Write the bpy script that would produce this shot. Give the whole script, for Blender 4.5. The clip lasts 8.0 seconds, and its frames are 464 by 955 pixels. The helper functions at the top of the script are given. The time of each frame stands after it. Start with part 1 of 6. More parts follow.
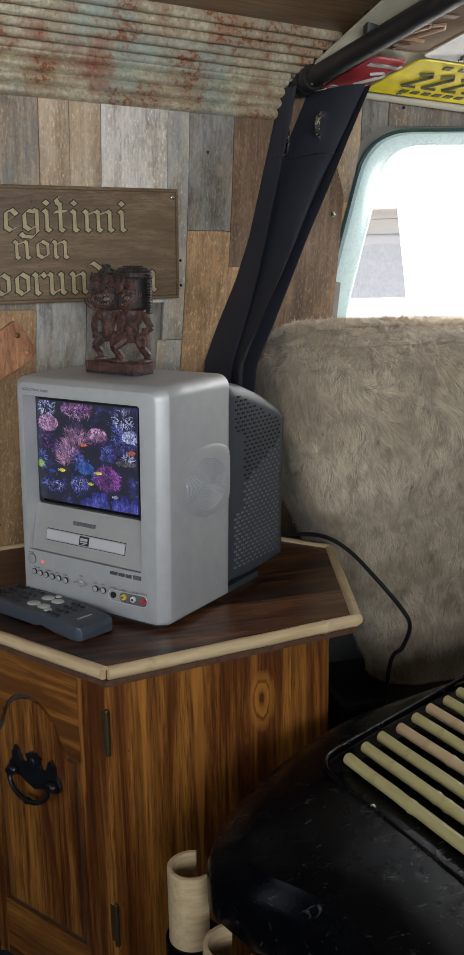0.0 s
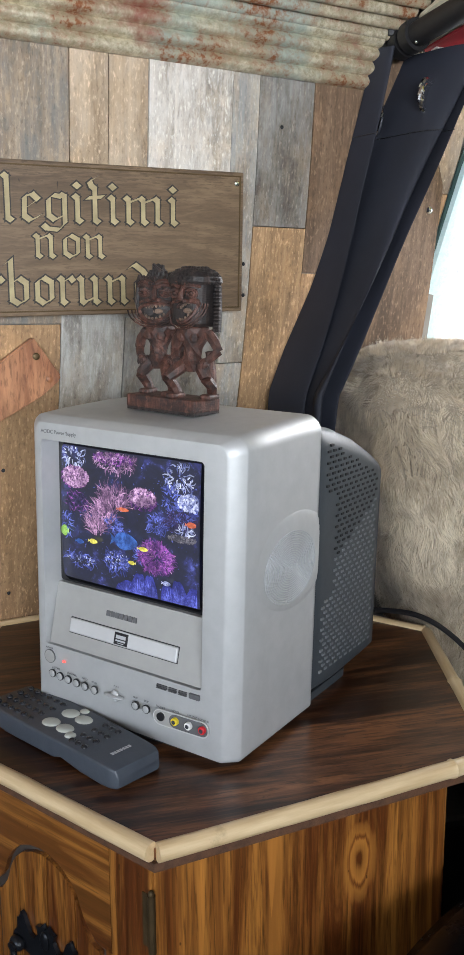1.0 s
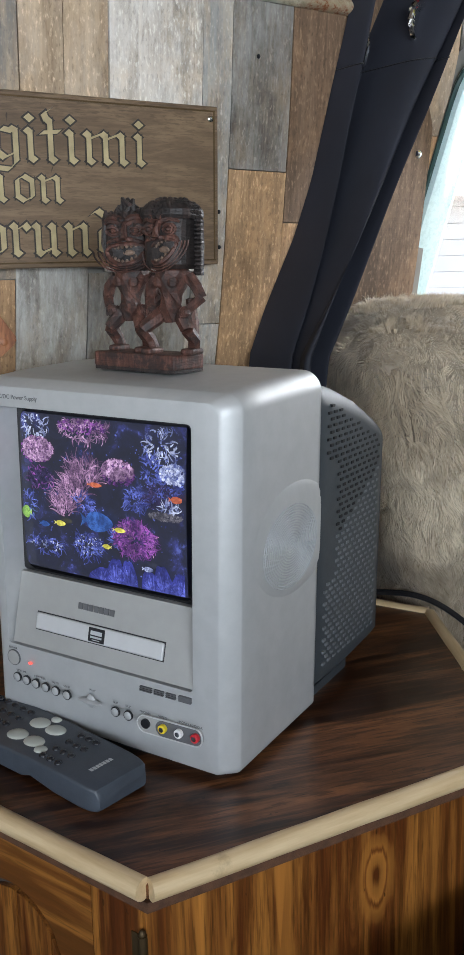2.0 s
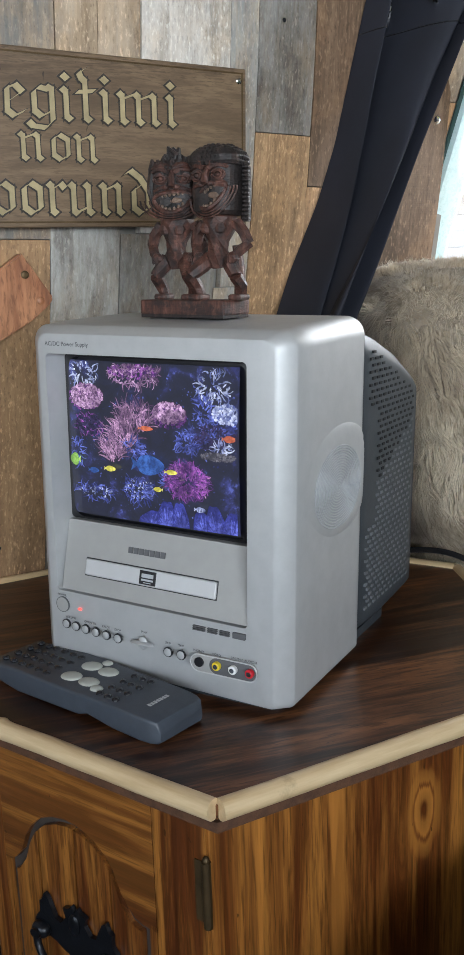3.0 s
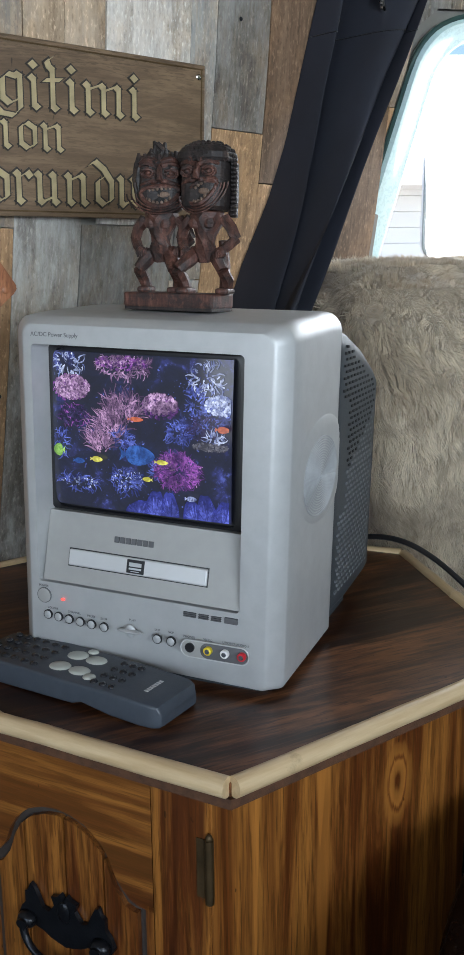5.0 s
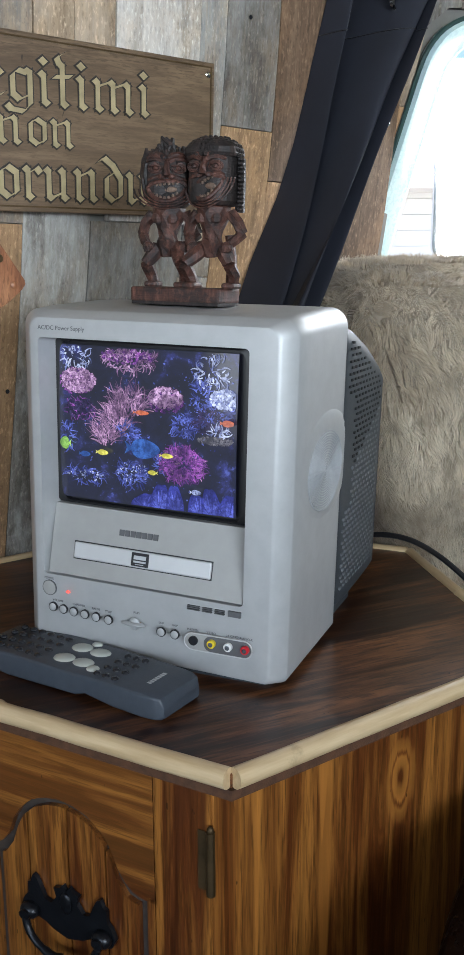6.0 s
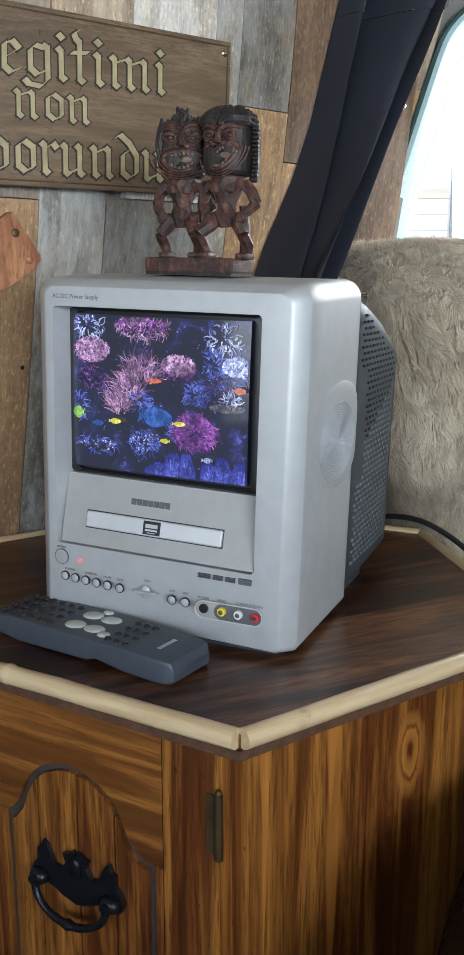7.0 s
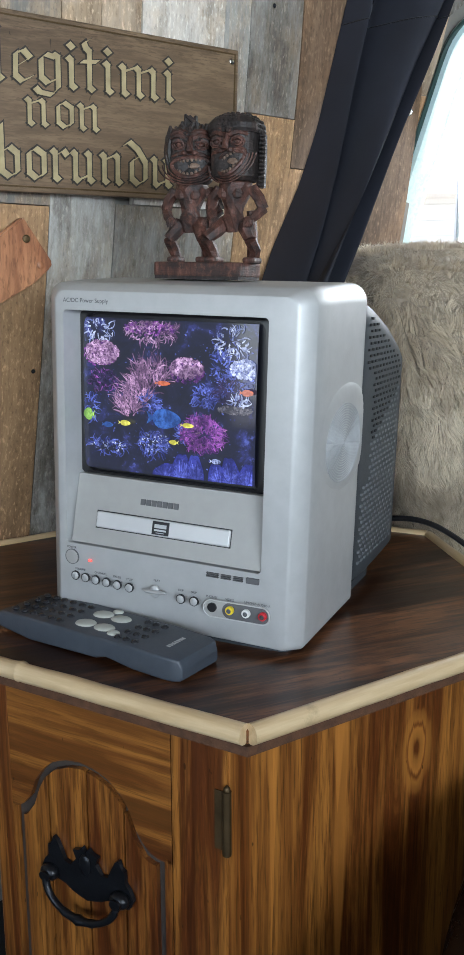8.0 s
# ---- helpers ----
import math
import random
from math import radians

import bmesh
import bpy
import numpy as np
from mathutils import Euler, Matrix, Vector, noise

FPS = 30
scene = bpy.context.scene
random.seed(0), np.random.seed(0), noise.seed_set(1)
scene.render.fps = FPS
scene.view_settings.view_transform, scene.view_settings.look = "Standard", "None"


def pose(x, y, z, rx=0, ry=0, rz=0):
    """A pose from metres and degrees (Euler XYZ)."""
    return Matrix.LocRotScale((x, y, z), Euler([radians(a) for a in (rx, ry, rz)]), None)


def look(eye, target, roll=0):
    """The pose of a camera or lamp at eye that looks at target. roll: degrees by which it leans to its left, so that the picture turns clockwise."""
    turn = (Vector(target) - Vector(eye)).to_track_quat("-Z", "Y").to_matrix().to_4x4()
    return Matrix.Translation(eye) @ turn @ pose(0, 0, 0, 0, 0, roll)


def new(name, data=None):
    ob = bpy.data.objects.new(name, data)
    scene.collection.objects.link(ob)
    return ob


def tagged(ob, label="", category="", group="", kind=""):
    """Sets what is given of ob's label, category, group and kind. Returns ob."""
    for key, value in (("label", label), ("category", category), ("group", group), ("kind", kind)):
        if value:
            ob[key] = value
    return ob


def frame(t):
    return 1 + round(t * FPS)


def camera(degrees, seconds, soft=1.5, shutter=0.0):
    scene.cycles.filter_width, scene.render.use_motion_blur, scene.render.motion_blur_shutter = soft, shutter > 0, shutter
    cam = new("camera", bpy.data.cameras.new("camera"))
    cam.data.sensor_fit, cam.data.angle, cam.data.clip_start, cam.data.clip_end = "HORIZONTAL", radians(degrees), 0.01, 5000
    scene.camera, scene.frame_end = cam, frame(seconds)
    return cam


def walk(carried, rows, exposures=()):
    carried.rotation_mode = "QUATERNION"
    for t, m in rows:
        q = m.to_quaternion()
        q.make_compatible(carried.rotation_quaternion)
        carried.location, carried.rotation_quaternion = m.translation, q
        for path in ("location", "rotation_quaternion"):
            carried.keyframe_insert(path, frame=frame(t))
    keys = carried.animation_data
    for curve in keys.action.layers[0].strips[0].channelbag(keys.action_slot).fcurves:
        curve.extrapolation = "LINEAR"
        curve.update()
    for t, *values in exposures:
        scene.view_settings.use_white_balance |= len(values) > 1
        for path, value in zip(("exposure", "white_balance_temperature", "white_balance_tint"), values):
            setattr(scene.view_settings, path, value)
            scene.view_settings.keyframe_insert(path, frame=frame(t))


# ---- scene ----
cam = camera(29.7, 8.0)
PATH = [
    (0, (0.097, -0.031, 0.973), (0.614, 1.858, 0.564), -1.0),
    (0.5, (0.098, 0.142, 0.963), (0.559, 2.045, 0.556), -0.8),
    (1, (0.107, 0.291, 0.973), (0.594, 2.194, 0.593), -0.2),
    (1.2, (0.118, 0.342, 0.968), (0.627, 2.237, 0.581), -0.3),
    (2.3, (0.103, 0.404, 0.923), (0.679, 2.274, 0.507), -1.3),
    (2.5, (0.088, 0.401, 0.914), (0.667, 2.269, 0.496), -1.3),
    (3, (0.056, 0.396, 0.894), (0.65, 2.26, 0.479), -1.8),
    (3.5, (0.025, 0.389, 0.894), (0.672, 2.237, 0.487), -1.2),
    (4, (-0.013, 0.394, 0.895), (0.8, 2.177, 0.497), -0.1),
    (4.5, (-0.025, 0.406, 0.893), (0.797, 2.182, 0.482), -0.8),
    (5, (-0.031, 0.409, 0.898), (0.802, 2.174, 0.46), -0.5),
    (6.5, (-0.027, 0.398, 0.878), (0.766, 2.184, 0.45), -0.0),
    (7, (-0.029, 0.394, 0.864), (0.751, 2.185, 0.437), 0.1),
    (7.5, (-0.027, 0.392, 0.866), (0.751, 2.185, 0.444), 0.0),
    (8, (-0.033, 0.383, 0.862), (0.73, 2.184, 0.448), -0.1),
]
EXPOSURES = [(0.0, 0.32, 6700, 13), (0.5, 0.48, 6650, 13), (1.0, 1.15, 6500, 13), (2.5, 0.70, 6300, 11), (3.5, 1.1, 6400, 11), (4.5, 0.72, 6100, 9), (6.5, 0.95, 6150, 10), (8.0, 1.0, 6150, 9)]
walk(cam, [(t, look(eye, target, roll)) for t, eye, target, roll in PATH], EXPOSURES)

# ---- daylight ----
world = bpy.data.worlds.new("daylight")
scene.world = world
world.use_nodes = True
wnt = world.node_tree
sky = wnt.nodes.new("ShaderNodeTexSky")
sky.sky_type = "NISHITA"
sky.sun_disc = False
sky.sun_elevation, sky.sun_rotation = radians(62), radians(198)
wnt.links.new(sky.outputs[0], wnt.nodes["Background"].inputs[0])
wnt.nodes["Background"].inputs[1].default_value = 0.15
sun_data = bpy.data.lights.new("sun", "SUN")
sun_data.energy, sun_data.angle, sun_data.color = 5.0, radians(0.6), (1.0, 0.95, 0.88)
sun = new("sun", sun_data)
sun.matrix_world = look((0, 0, 0), (0.15, 0.447, -0.883))


def opening_light(name, eye, target, wide, high, watts, colour, spread=180):
    data = bpy.data.lights.new(name, "AREA")
    data.shape, data.size, data.size_y, data.energy, data.color = "RECTANGLE", wide, high, watts, colour
    data.spread = radians(spread)
    lamp = new(name, data)
    lamp.matrix_world = look(eye, target)
    return lamp


opening_light("sky_through_door", (-1.27, -0.25, 0.95), (0.3, 1.0, 1.05), 1.3, 0.8, 2.2, (0.86, 0.94, 1.0), 110)
opening_light("sky_through_windscreen", (0.12, -1.07, 1.06), (0.32, 1.2, 1.22), 1.2, 0.44, 5.3, (0.86, 0.94, 1.0), 75)
opening_light("sky_through_side_window", (1.12, 1.47, 1.07), (0.45, 0.85, 0.75), 0.55, 0.30, 3.4, (0.95, 0.98, 1.0))


# ---- mesh helpers ----
def part(name, bm, mat, parent=None, label="", smooth=False, at=None, marks=()):
    for slot, faces in marks:
        for f in faces:
            f.material_index = slot
    me = bpy.data.meshes.new(name)
    bm.normal_update()
    bm.to_mesh(me)
    bm.free()
    me.materials.append(mat)
    if smooth:
        me.shade_smooth()
        me.set_sharp_from_angle(angle=radians(38))
    ob = new(name, me)
    if at is not None:
        ob.matrix_basis = at
    if parent is not None:
        ob.parent = parent
    if label:
        ob["label"] = label
    return ob


def thing(name, at, label, category, group="", kind=""):
    ob = new(name)
    ob.empty_display_size = 0.02
    ob.matrix_basis = at
    return tagged(ob, label, category, group, kind)


def box(bm, x0, x1, y0, y1, z0, z1, bevel=0.0, m=None):
    r = bmesh.ops.create_cube(bm, size=1.0, matrix=Matrix.Translation(((x0 + x1) / 2, (y0 + y1) / 2, (z0 + z1) / 2)) @ Matrix.Diagonal((x1 - x0, y1 - y0, z1 - z0, 1)))
    vs = r["verts"]
    if bevel:
        es = list({e for v in vs for e in v.link_edges})
        out = bmesh.ops.bevel(bm, geom=es, offset=bevel, segments=2, affect="EDGES", profile=0.5)
        vs = list({v for f in out["faces"] for v in f.verts} | {v for v in vs if v.is_valid})
    if m is not None:
        bmesh.ops.transform(bm, matrix=m, verts=vs)
    return vs


def loft(bm, rings, closed=True, cap0=True, cap1=True):
    """Skin rings of equal length; each ring is closed unless told otherwise."""
    rows = [[bm.verts.new(p) for p in ring] for ring in rings]
    n = len(rows[0])
    for a, b in zip(rows, rows[1:]):
        for i in range(n if closed else n - 1):
            j = (i + 1) % n
            bm.faces.new((a[i], a[j], b[j], b[i]))
    if closed and cap0:
        bm.faces.new(rows[0][::-1])
    if closed and cap1:
        bm.faces.new(rows[-1])
    return rows


def prism(bm, pts, m, thick):
    """Extrude a flat outline (x, z) along -y by thick; m places it."""
    a = [bm.verts.new(m @ Vector((x, 0, z))) for x, z in pts]
    b = [bm.verts.new(m @ Vector((x, thick, z))) for x, z in pts]
    n = len(pts)
    bm.faces.new(a)
    bm.faces.new(b[::-1])
    for i in range(n):
        j = (i + 1) % n
        bm.faces.new((a[j], a[i], b[i], b[j]))


def tube(bm, path, radii, seg=14, caps=True):
    """A round tube along points with a radius at each."""
    rings = []
    pts = [Vector(p) for p in path]
    up = Vector((0.13, 0.21, 1.0))
    for i, p in enumerate(pts):
        d = (pts[min(i + 1, len(pts) - 1)] - pts[max(i - 1, 0)]).normalized()
        x = d.cross(up)
        if x.length < 0.05:
            x = d.cross(Vector((1, 0, 0)))
        x.normalize()
        y = x.cross(d)
        rr = radii[i] if isinstance(radii, (list, tuple)) else radii
        rings.append([p + x * math.cos(a) * rr + y * math.sin(a) * rr for a in (2 * math.pi * k / seg for k in range(seg))])
    loft(bm, rings, True, caps, caps)


def cyl(bm, p, axis, r, h, seg=20, r2=None):
    p, axis = Vector(p), Vector(axis).normalized()
    tube(bm, [p, p + axis * h], [r, r if r2 is None else r2], seg)


def rrect(x0, x1, z0, z1, r, seg=6, low=None):
    """Rounded rectangle outline, counter-clockwise; low: another radius for the lower corners."""
    pts = []
    rt, rb = r, (r if low is None else low)
    for x, z, a0, r in ((x1 - rb, z0 + rb, -90, rb), (x1 - rt, z1 - rt, 0, rt), (x0 + rt, z1 - rt, 90, rt), (x0 + rb, z0 + rb, 180, rb)):
        cx, cz = x, z
        for k in range(seg + 1):
            a = radians(a0 + 90 * k / seg)
            pts.append((cx + r * math.cos(a), cz + r * math.sin(a)))
    return pts


def resample(loop, n=220):
    """The same closed outline with points at even steps, starting from its first."""
    p = [Vector(q) for q in loop] + [Vector(loop[0])]
    acc = [0.0]
    for a, b in zip(p, p[1:]):
        acc.append(acc[-1] + (b - a).length)
    out = []
    for k in range(n):
        s = acc[-1] * k / n
        i = max(j for j in range(len(acc) - 1) if acc[j] <= s)
        out.append(tuple(p[i].lerp(p[i + 1], (s - acc[i]) / max(1e-9, acc[i + 1] - acc[i]))))
    return out


def ball(bm, c, rx, ry, rz, u=16, v=10, m=None):
    mm = Matrix.Translation(c) @ (m if m is not None else Matrix()) @ Matrix.Diagonal((rx, ry, rz, 1))
    return bmesh.ops.create_uvsphere(bm, u_segments=u, v_segments=v, radius=1.0, matrix=mm)["verts"]


# ---- materials ----
def material(name):
    mat = bpy.data.materials.new(name)
    mat.use_nodes = True
    nt = mat.node_tree
    return mat, nt, nt.nodes["Principled BSDF"]


def nd(nt, kind, **kw):
    n = nt.nodes.new(kind)
    for k, v in kw.items():
        n.inputs[k].default_value = v
    return n


def coords(nt, scale=(1, 1, 1), rot=(0, 0, 0), out="Object", shift=(0, 0, 0)):
    tc = nt.nodes.new("ShaderNodeTexCoord")
    mp = nt.nodes.new("ShaderNodeMapping")
    mp.inputs["Scale"].default_value = scale
    mp.inputs["Rotation"].default_value = [radians(a) for a in rot]
    mp.inputs["Location"].default_value = shift
    nt.links.new(tc.outputs[out], mp.inputs["Vector"])
    return mp.outputs["Vector"]


def noise_tex(nt, vec, scale, detail=4.0, rough=0.6, dist=0.0):
    n = nd(nt, "ShaderNodeTexNoise", Scale=scale, Detail=detail, Roughness=rough, Distortion=dist)
    nt.links.new(vec, n.inputs["Vector"])
    return n.outputs["Fac"]


def ramp(nt, fac, stops):
    r = nt.nodes.new("ShaderNodeValToRGB")
    els = r.color_ramp.elements
    while len(els) < len(stops):
        els.new(0.5)
    for e, (p, c) in zip(els, stops):
        e.position, e.color = p, (*c, 1) if len(c) == 3 else c
    nt.links.new(fac, r.inputs["Fac"])
    return r.outputs["Color"]


def grey(v):
    return (v, v, v)


def mix(nt, fac, a, b, mode="MIX"):
    m = nt.nodes.new("ShaderNodeMix")
    m.data_type, m.blend_type = "RGBA", mode
    for sock, val in ((m.inputs[0], fac), (m.inputs[6], a), (m.inputs[7], b)):
        if isinstance(val, (int, float)):
            sock.default_value = val
        elif isinstance(val, tuple):
            sock.default_value = (*val, 1)
        else:
            nt.links.new(val, sock)
    return m.outputs[2]


def maths(nt, op, a, b=0.0, c=0.0):
    m = nt.nodes.new("ShaderNodeMath")
    m.operation = op
    for s, v in zip(m.inputs, (a, b, c)):
        if isinstance(v, (int, float)):
            s.default_value = v
        else:
            nt.links.new(v, s)
    return m.outputs[0]


def bump(nt, bsdf, height, strength=0.3, distance=0.001):
    b = nd(nt, "ShaderNodeBump", Strength=strength, Distance=distance)
    nt.links.new(height, b.inputs["Height"])
    nt.links.new(b.outputs["Normal"], bsdf.inputs["Normal"])


def plain(name, colour, rough=0.5, metal=0.0, vary=0.12, scale=40.0, bumpy=0.0, coat=0.0):
    """A surface of one colour with faint blotches and uneven gloss."""
    mat, nt, b = material(name)
    v = coords(nt)
    n1 = noise_tex(nt, v, scale, 5)
    n2 = noise_tex(nt, v, scale * 7, 3)
    lo = tuple(c * (1 - vary) for c in colour)
    hi = tuple(min(1, c * (1 + vary)) for c in colour)
    c = ramp(nt, n1, [(0.3, lo), (0.7, hi)])
    nt.links.new(c, b.inputs["Base Color"])
    nt.links.new(maths(nt, "MULTIPLY_ADD", n2, 0.16, rough - 0.08), b.inputs["Roughness"])
    b.inputs["Metallic"].default_value = metal
    b.inputs["Coat Weight"].default_value = coat
    if bumpy:
        bump(nt, b, n2, bumpy, 0.0006)
    return mat


def sawn(name, lo, hi, tint=None, amount=0.0, streak=26.0, dark=0.55, axis="z"):
    """Weathered sawn board: long grain, cross saw marks, paint remains, nail-dark stains."""
    mat, nt, b = material(name)
    tc = nt.nodes.new("ShaderNodeTexCoord")
    oi = nt.nodes.new("ShaderNodeObjectInfo")
    off = nt.nodes.new("ShaderNodeVectorMath")
    off.operation = "MULTIPLY_ADD"
    nt.links.new(oi.outputs["Random"], off.inputs[0])
    off.inputs[1].default_value = (3.1, 1.7, 5.3)
    nt.links.new(tc.outputs["Object"], off.inputs[2])
    def mp(s):
        m = nt.nodes.new("ShaderNodeMapping")
        m.inputs["Scale"].default_value = s if axis == "z" else (s[2], s[1], s[0])
        nt.links.new(off.outputs[0], m.inputs["Vector"])
        return m.outputs["Vector"]
    g1 = noise_tex(nt, mp((streak * 3, 20, 3.0)), 1.0, 8, 0.7, 0.6)
    g2 = noise_tex(nt, mp((160, 60, 9)), 1.0, 4, 0.6)
    blot = noise_tex(nt, mp((17, 9, 2.6)), 1.0, 6, 0.7)
    fleck = noise_tex(nt, mp((330, 90, 120)), 1.0, 3, 0.6)
    cross = noise_tex(nt, mp((14, 30, 420)), 1.0, 2, 0.5)
    c = ramp(nt, g1, [(0.25, lo), (0.55, tuple((a + q) / 2 for a, q in zip(lo, hi))), (0.8, hi)])
    c = mix(nt, maths(nt, "MULTIPLY", ramp(nt, g2, [(0.42, grey(0)), (0.72, grey(1))]), 0.4), c, tuple(x * 0.45 for x in lo))
    c = mix(nt, maths(nt, "MULTIPLY", ramp(nt, blot, [(0.47, grey(0)), (0.62, grey(1))]), dark), c, tuple(x * 0.3 for x in lo))
    c = mix(nt, maths(nt, "MULTIPLY", ramp(nt, noise_tex(nt, mp((5, 9, 3.5)), 1.0, 7, 0.75), [(0.5, grey(0)), (0.62, grey(1))]), 0.45), c, tuple(min(1, x * y) for x, y in zip(hi, (1.25, 1.12, 0.95))))
    c = mix(nt, maths(nt, "MULTIPLY", ramp(nt, fleck, [(0.56, grey(0)), (0.70, grey(1))]), 0.5), c, tuple(min(1, x * 1.5) for x in hi))
    c = mix(nt, maths(nt, "MULTIPLY", ramp(nt, fleck, [(0.32, grey(1)), (0.42, grey(0))]), 0.45), c, tuple(x * 0.35 for x in lo))
    if tint:
        t = maths(nt, "MULTIPLY", ramp(nt, noise_tex(nt, mp((20, 12, 7)), 1.0, 8, 0.75), [(0.42, grey(0)), (0.58, grey(1))]), amount)
        t = maths(nt, "MULTIPLY", t, ramp(nt, g2, [(0.3, grey(0.3)), (0.6, grey(1))]))
        c = mix(nt, t, c, tint)
    nt.links.new(c, b.inputs["Base Color"])
    b.inputs["Roughness"].default_value = 0.72
    h = maths(nt, "ADD", maths(nt, "MULTIPLY", g2, 0.7), maths(nt, "MULTIPLY", cross, 0.5))
    bump(nt, b, h, 0.55, 0.0012)
    return mat


def varnished(name, lo, hi, grain=(1, 30, 30), knot=None, gloss=0.28, flames=()):
    """Varnished softwood: growth bands along local z or x, optional knot centred at (x, z)."""
    mat, nt, b = material(name)
    tc = nt.nodes.new("ShaderNodeTexCoord")
    sep = nt.nodes.new("ShaderNodeSeparateXYZ")
    nt.links.new(tc.outputs["Object"], sep.inputs[0])
    mp = nt.nodes.new("ShaderNodeMapping")
    mp.inputs["Scale"].default_value = grain
    nt.links.new(tc.outputs["Object"], mp.inputs["Vector"])
    wob = noise_tex(nt, mp.outputs["Vector"], 0.12, 3, 0.5, 0.4)
    fine = noise_tex(nt, mp.outputs["Vector"], 5.5, 5, 0.65)
    fine2 = noise_tex(nt, mp.outputs["Vector"], 14.0, 3, 0.6)
    band = noise_tex(nt, mp.outputs["Vector"], 1.1, 8, 0.7, 0.8)
    if knot:
        kx, kz, rx, rz = knot
        dx = maths(nt, "DIVIDE", maths(nt, "SUBTRACT", sep.outputs["X"], kx), rx)
        dz = maths(nt, "DIVIDE", maths(nt, "SUBTRACT", sep.outputs["Z"], kz), rz)
        dz = maths(nt, "MULTIPLY", dz, maths(nt, "MULTIPLY_ADD", maths(nt, "GREATER_THAN", dz, 0.0), 0.25, 0.8))
        d = maths(nt, "SQRT", maths(nt, "ADD", maths(nt, "MULTIPLY", dx, dx), maths(nt, "MULTIPLY", dz, dz)))
        d = maths(nt, "ADD", d, maths(nt, "MULTIPLY_ADD", maths(nt, "ADD", fine, wob), 0.55, -0.55))
        ringv = maths(nt, "FRACT", maths(nt, "MULTIPLY", d, 2.1))
        near = ramp(nt, d, [(0.60, grey(1)), (1.0, grey(0))])
    c = ramp(nt, band, [(0.30, tuple(x * 0.30 for x in lo)), (0.43, lo), (0.53, tuple((a + q) / 2 for a, q in zip(lo, hi))), (0.64, hi)])
    c = mix(nt, maths(nt, "MULTIPLY", ramp(nt, fine, [(0.38, grey(1)), (0.56, grey(0))]), 0.5), c, tuple(x * 0.35 for x in lo))
    c = mix(nt, maths(nt, "MULTIPLY", ramp(nt, fine2, [(0.38, grey(1)), (0.47, grey(0))]), 0.6), c, tuple(x * 0.4 for x in lo))
    c = mix(nt, maths(nt, "MULTIPLY", ramp(nt, wob, [(0.45, grey(0)), (0.6, grey(1))]), 0.35), c, hi)
    for fx, ftip, ftop, fw in flames:
        wide = maths(nt, "MINIMUM", maths(nt, "MAXIMUM", maths(nt, "DIVIDE", maths(nt, "SUBTRACT", sep.outputs["Z"], ftip), ftop - ftip), 0.001), 1.0)
        off = maths(nt, "ABSOLUTE", maths(nt, "SUBTRACT", sep.outputs["X"], fx))
        q = maths(nt, "ADD", maths(nt, "DIVIDE", off, maths(nt, "MULTIPLY", wide, fw)), maths(nt, "MULTIPLY_ADD", fine, 0.5, -0.25))
        c = mix(nt, maths(nt, "MULTIPLY", ramp(nt, q, [(0.62, grey(1)), (1.0, grey(0))]), 0.5), c, tuple(x * 1.22 for x in hi))
    if knot:
        kc = ramp(nt, ringv, [(0.0, tuple(x * 1.7 for x in lo)), (0.3, tuple(x * 0.9 for x in hi)), (0.75, hi), (0.95, tuple(x * 1.9 for x in lo))])
        core = ramp(nt, d, [(0.06, tuple(x * 0.9 for x in lo)), (0.20, tuple(x * 0.85 for x in hi)), (0.42, tuple(x * 1.15 for x in hi)), (0.52, tuple(x * 1.1 for x in lo)), (0.64, hi)])
        kc = mix(nt, ramp(nt, d, [(0.45, grey(1)), (0.7, grey(0))]), kc, core)
        c = mix(nt, maths(nt, "MULTIPLY", near, 0.78), c, kc)
    specks = noise_tex(nt, coords(nt, (180, 180, 60)), 1.0, 2, 0.5)
    c = mix(nt, maths(nt, "MULTIPLY", ramp(nt, specks, [(0.72, grey(0)), (0.76, grey(1))]), 0.7), c, tuple(x * 0.15 for x in lo))
    nt.links.new(c, b.inputs["Base Color"])
    nt.links.new(maths(nt, "MULTIPLY_ADD", fine2, 0.2, gloss), b.inputs["Roughness"])
    b.inputs["Coat Weight"].default_value = 0.25
    b.inputs["Coat Roughness"].default_value = 0.25
    bump(nt, b, fine, 0.12, 0.0006)
    return mat


def bamboo_material(name, lo, hi):
    mat, nt, b = material(name)
    g = noise_tex(nt, coords(nt, (14, 160, 160)), 1.0, 5, 0.6)
    sp = noise_tex(nt, coords(nt, (30, 30, 30)), 1.0, 5, 0.7)
    c = ramp(nt, g, [(0.25, lo), (0.75, hi)])
    c = mix(nt, maths(nt, "MULTIPLY", ramp(nt, sp, [(0.62, grey(0)), (0.75, grey(1))]), 0.5), c, tuple(x * 0.5 for x in lo))
    nt.links.new(c, b.inputs["Base Color"])
    b.inputs["Roughness"].default_value = 0.38
    bump(nt, b, g, 0.1, 0.0005)
    return mat


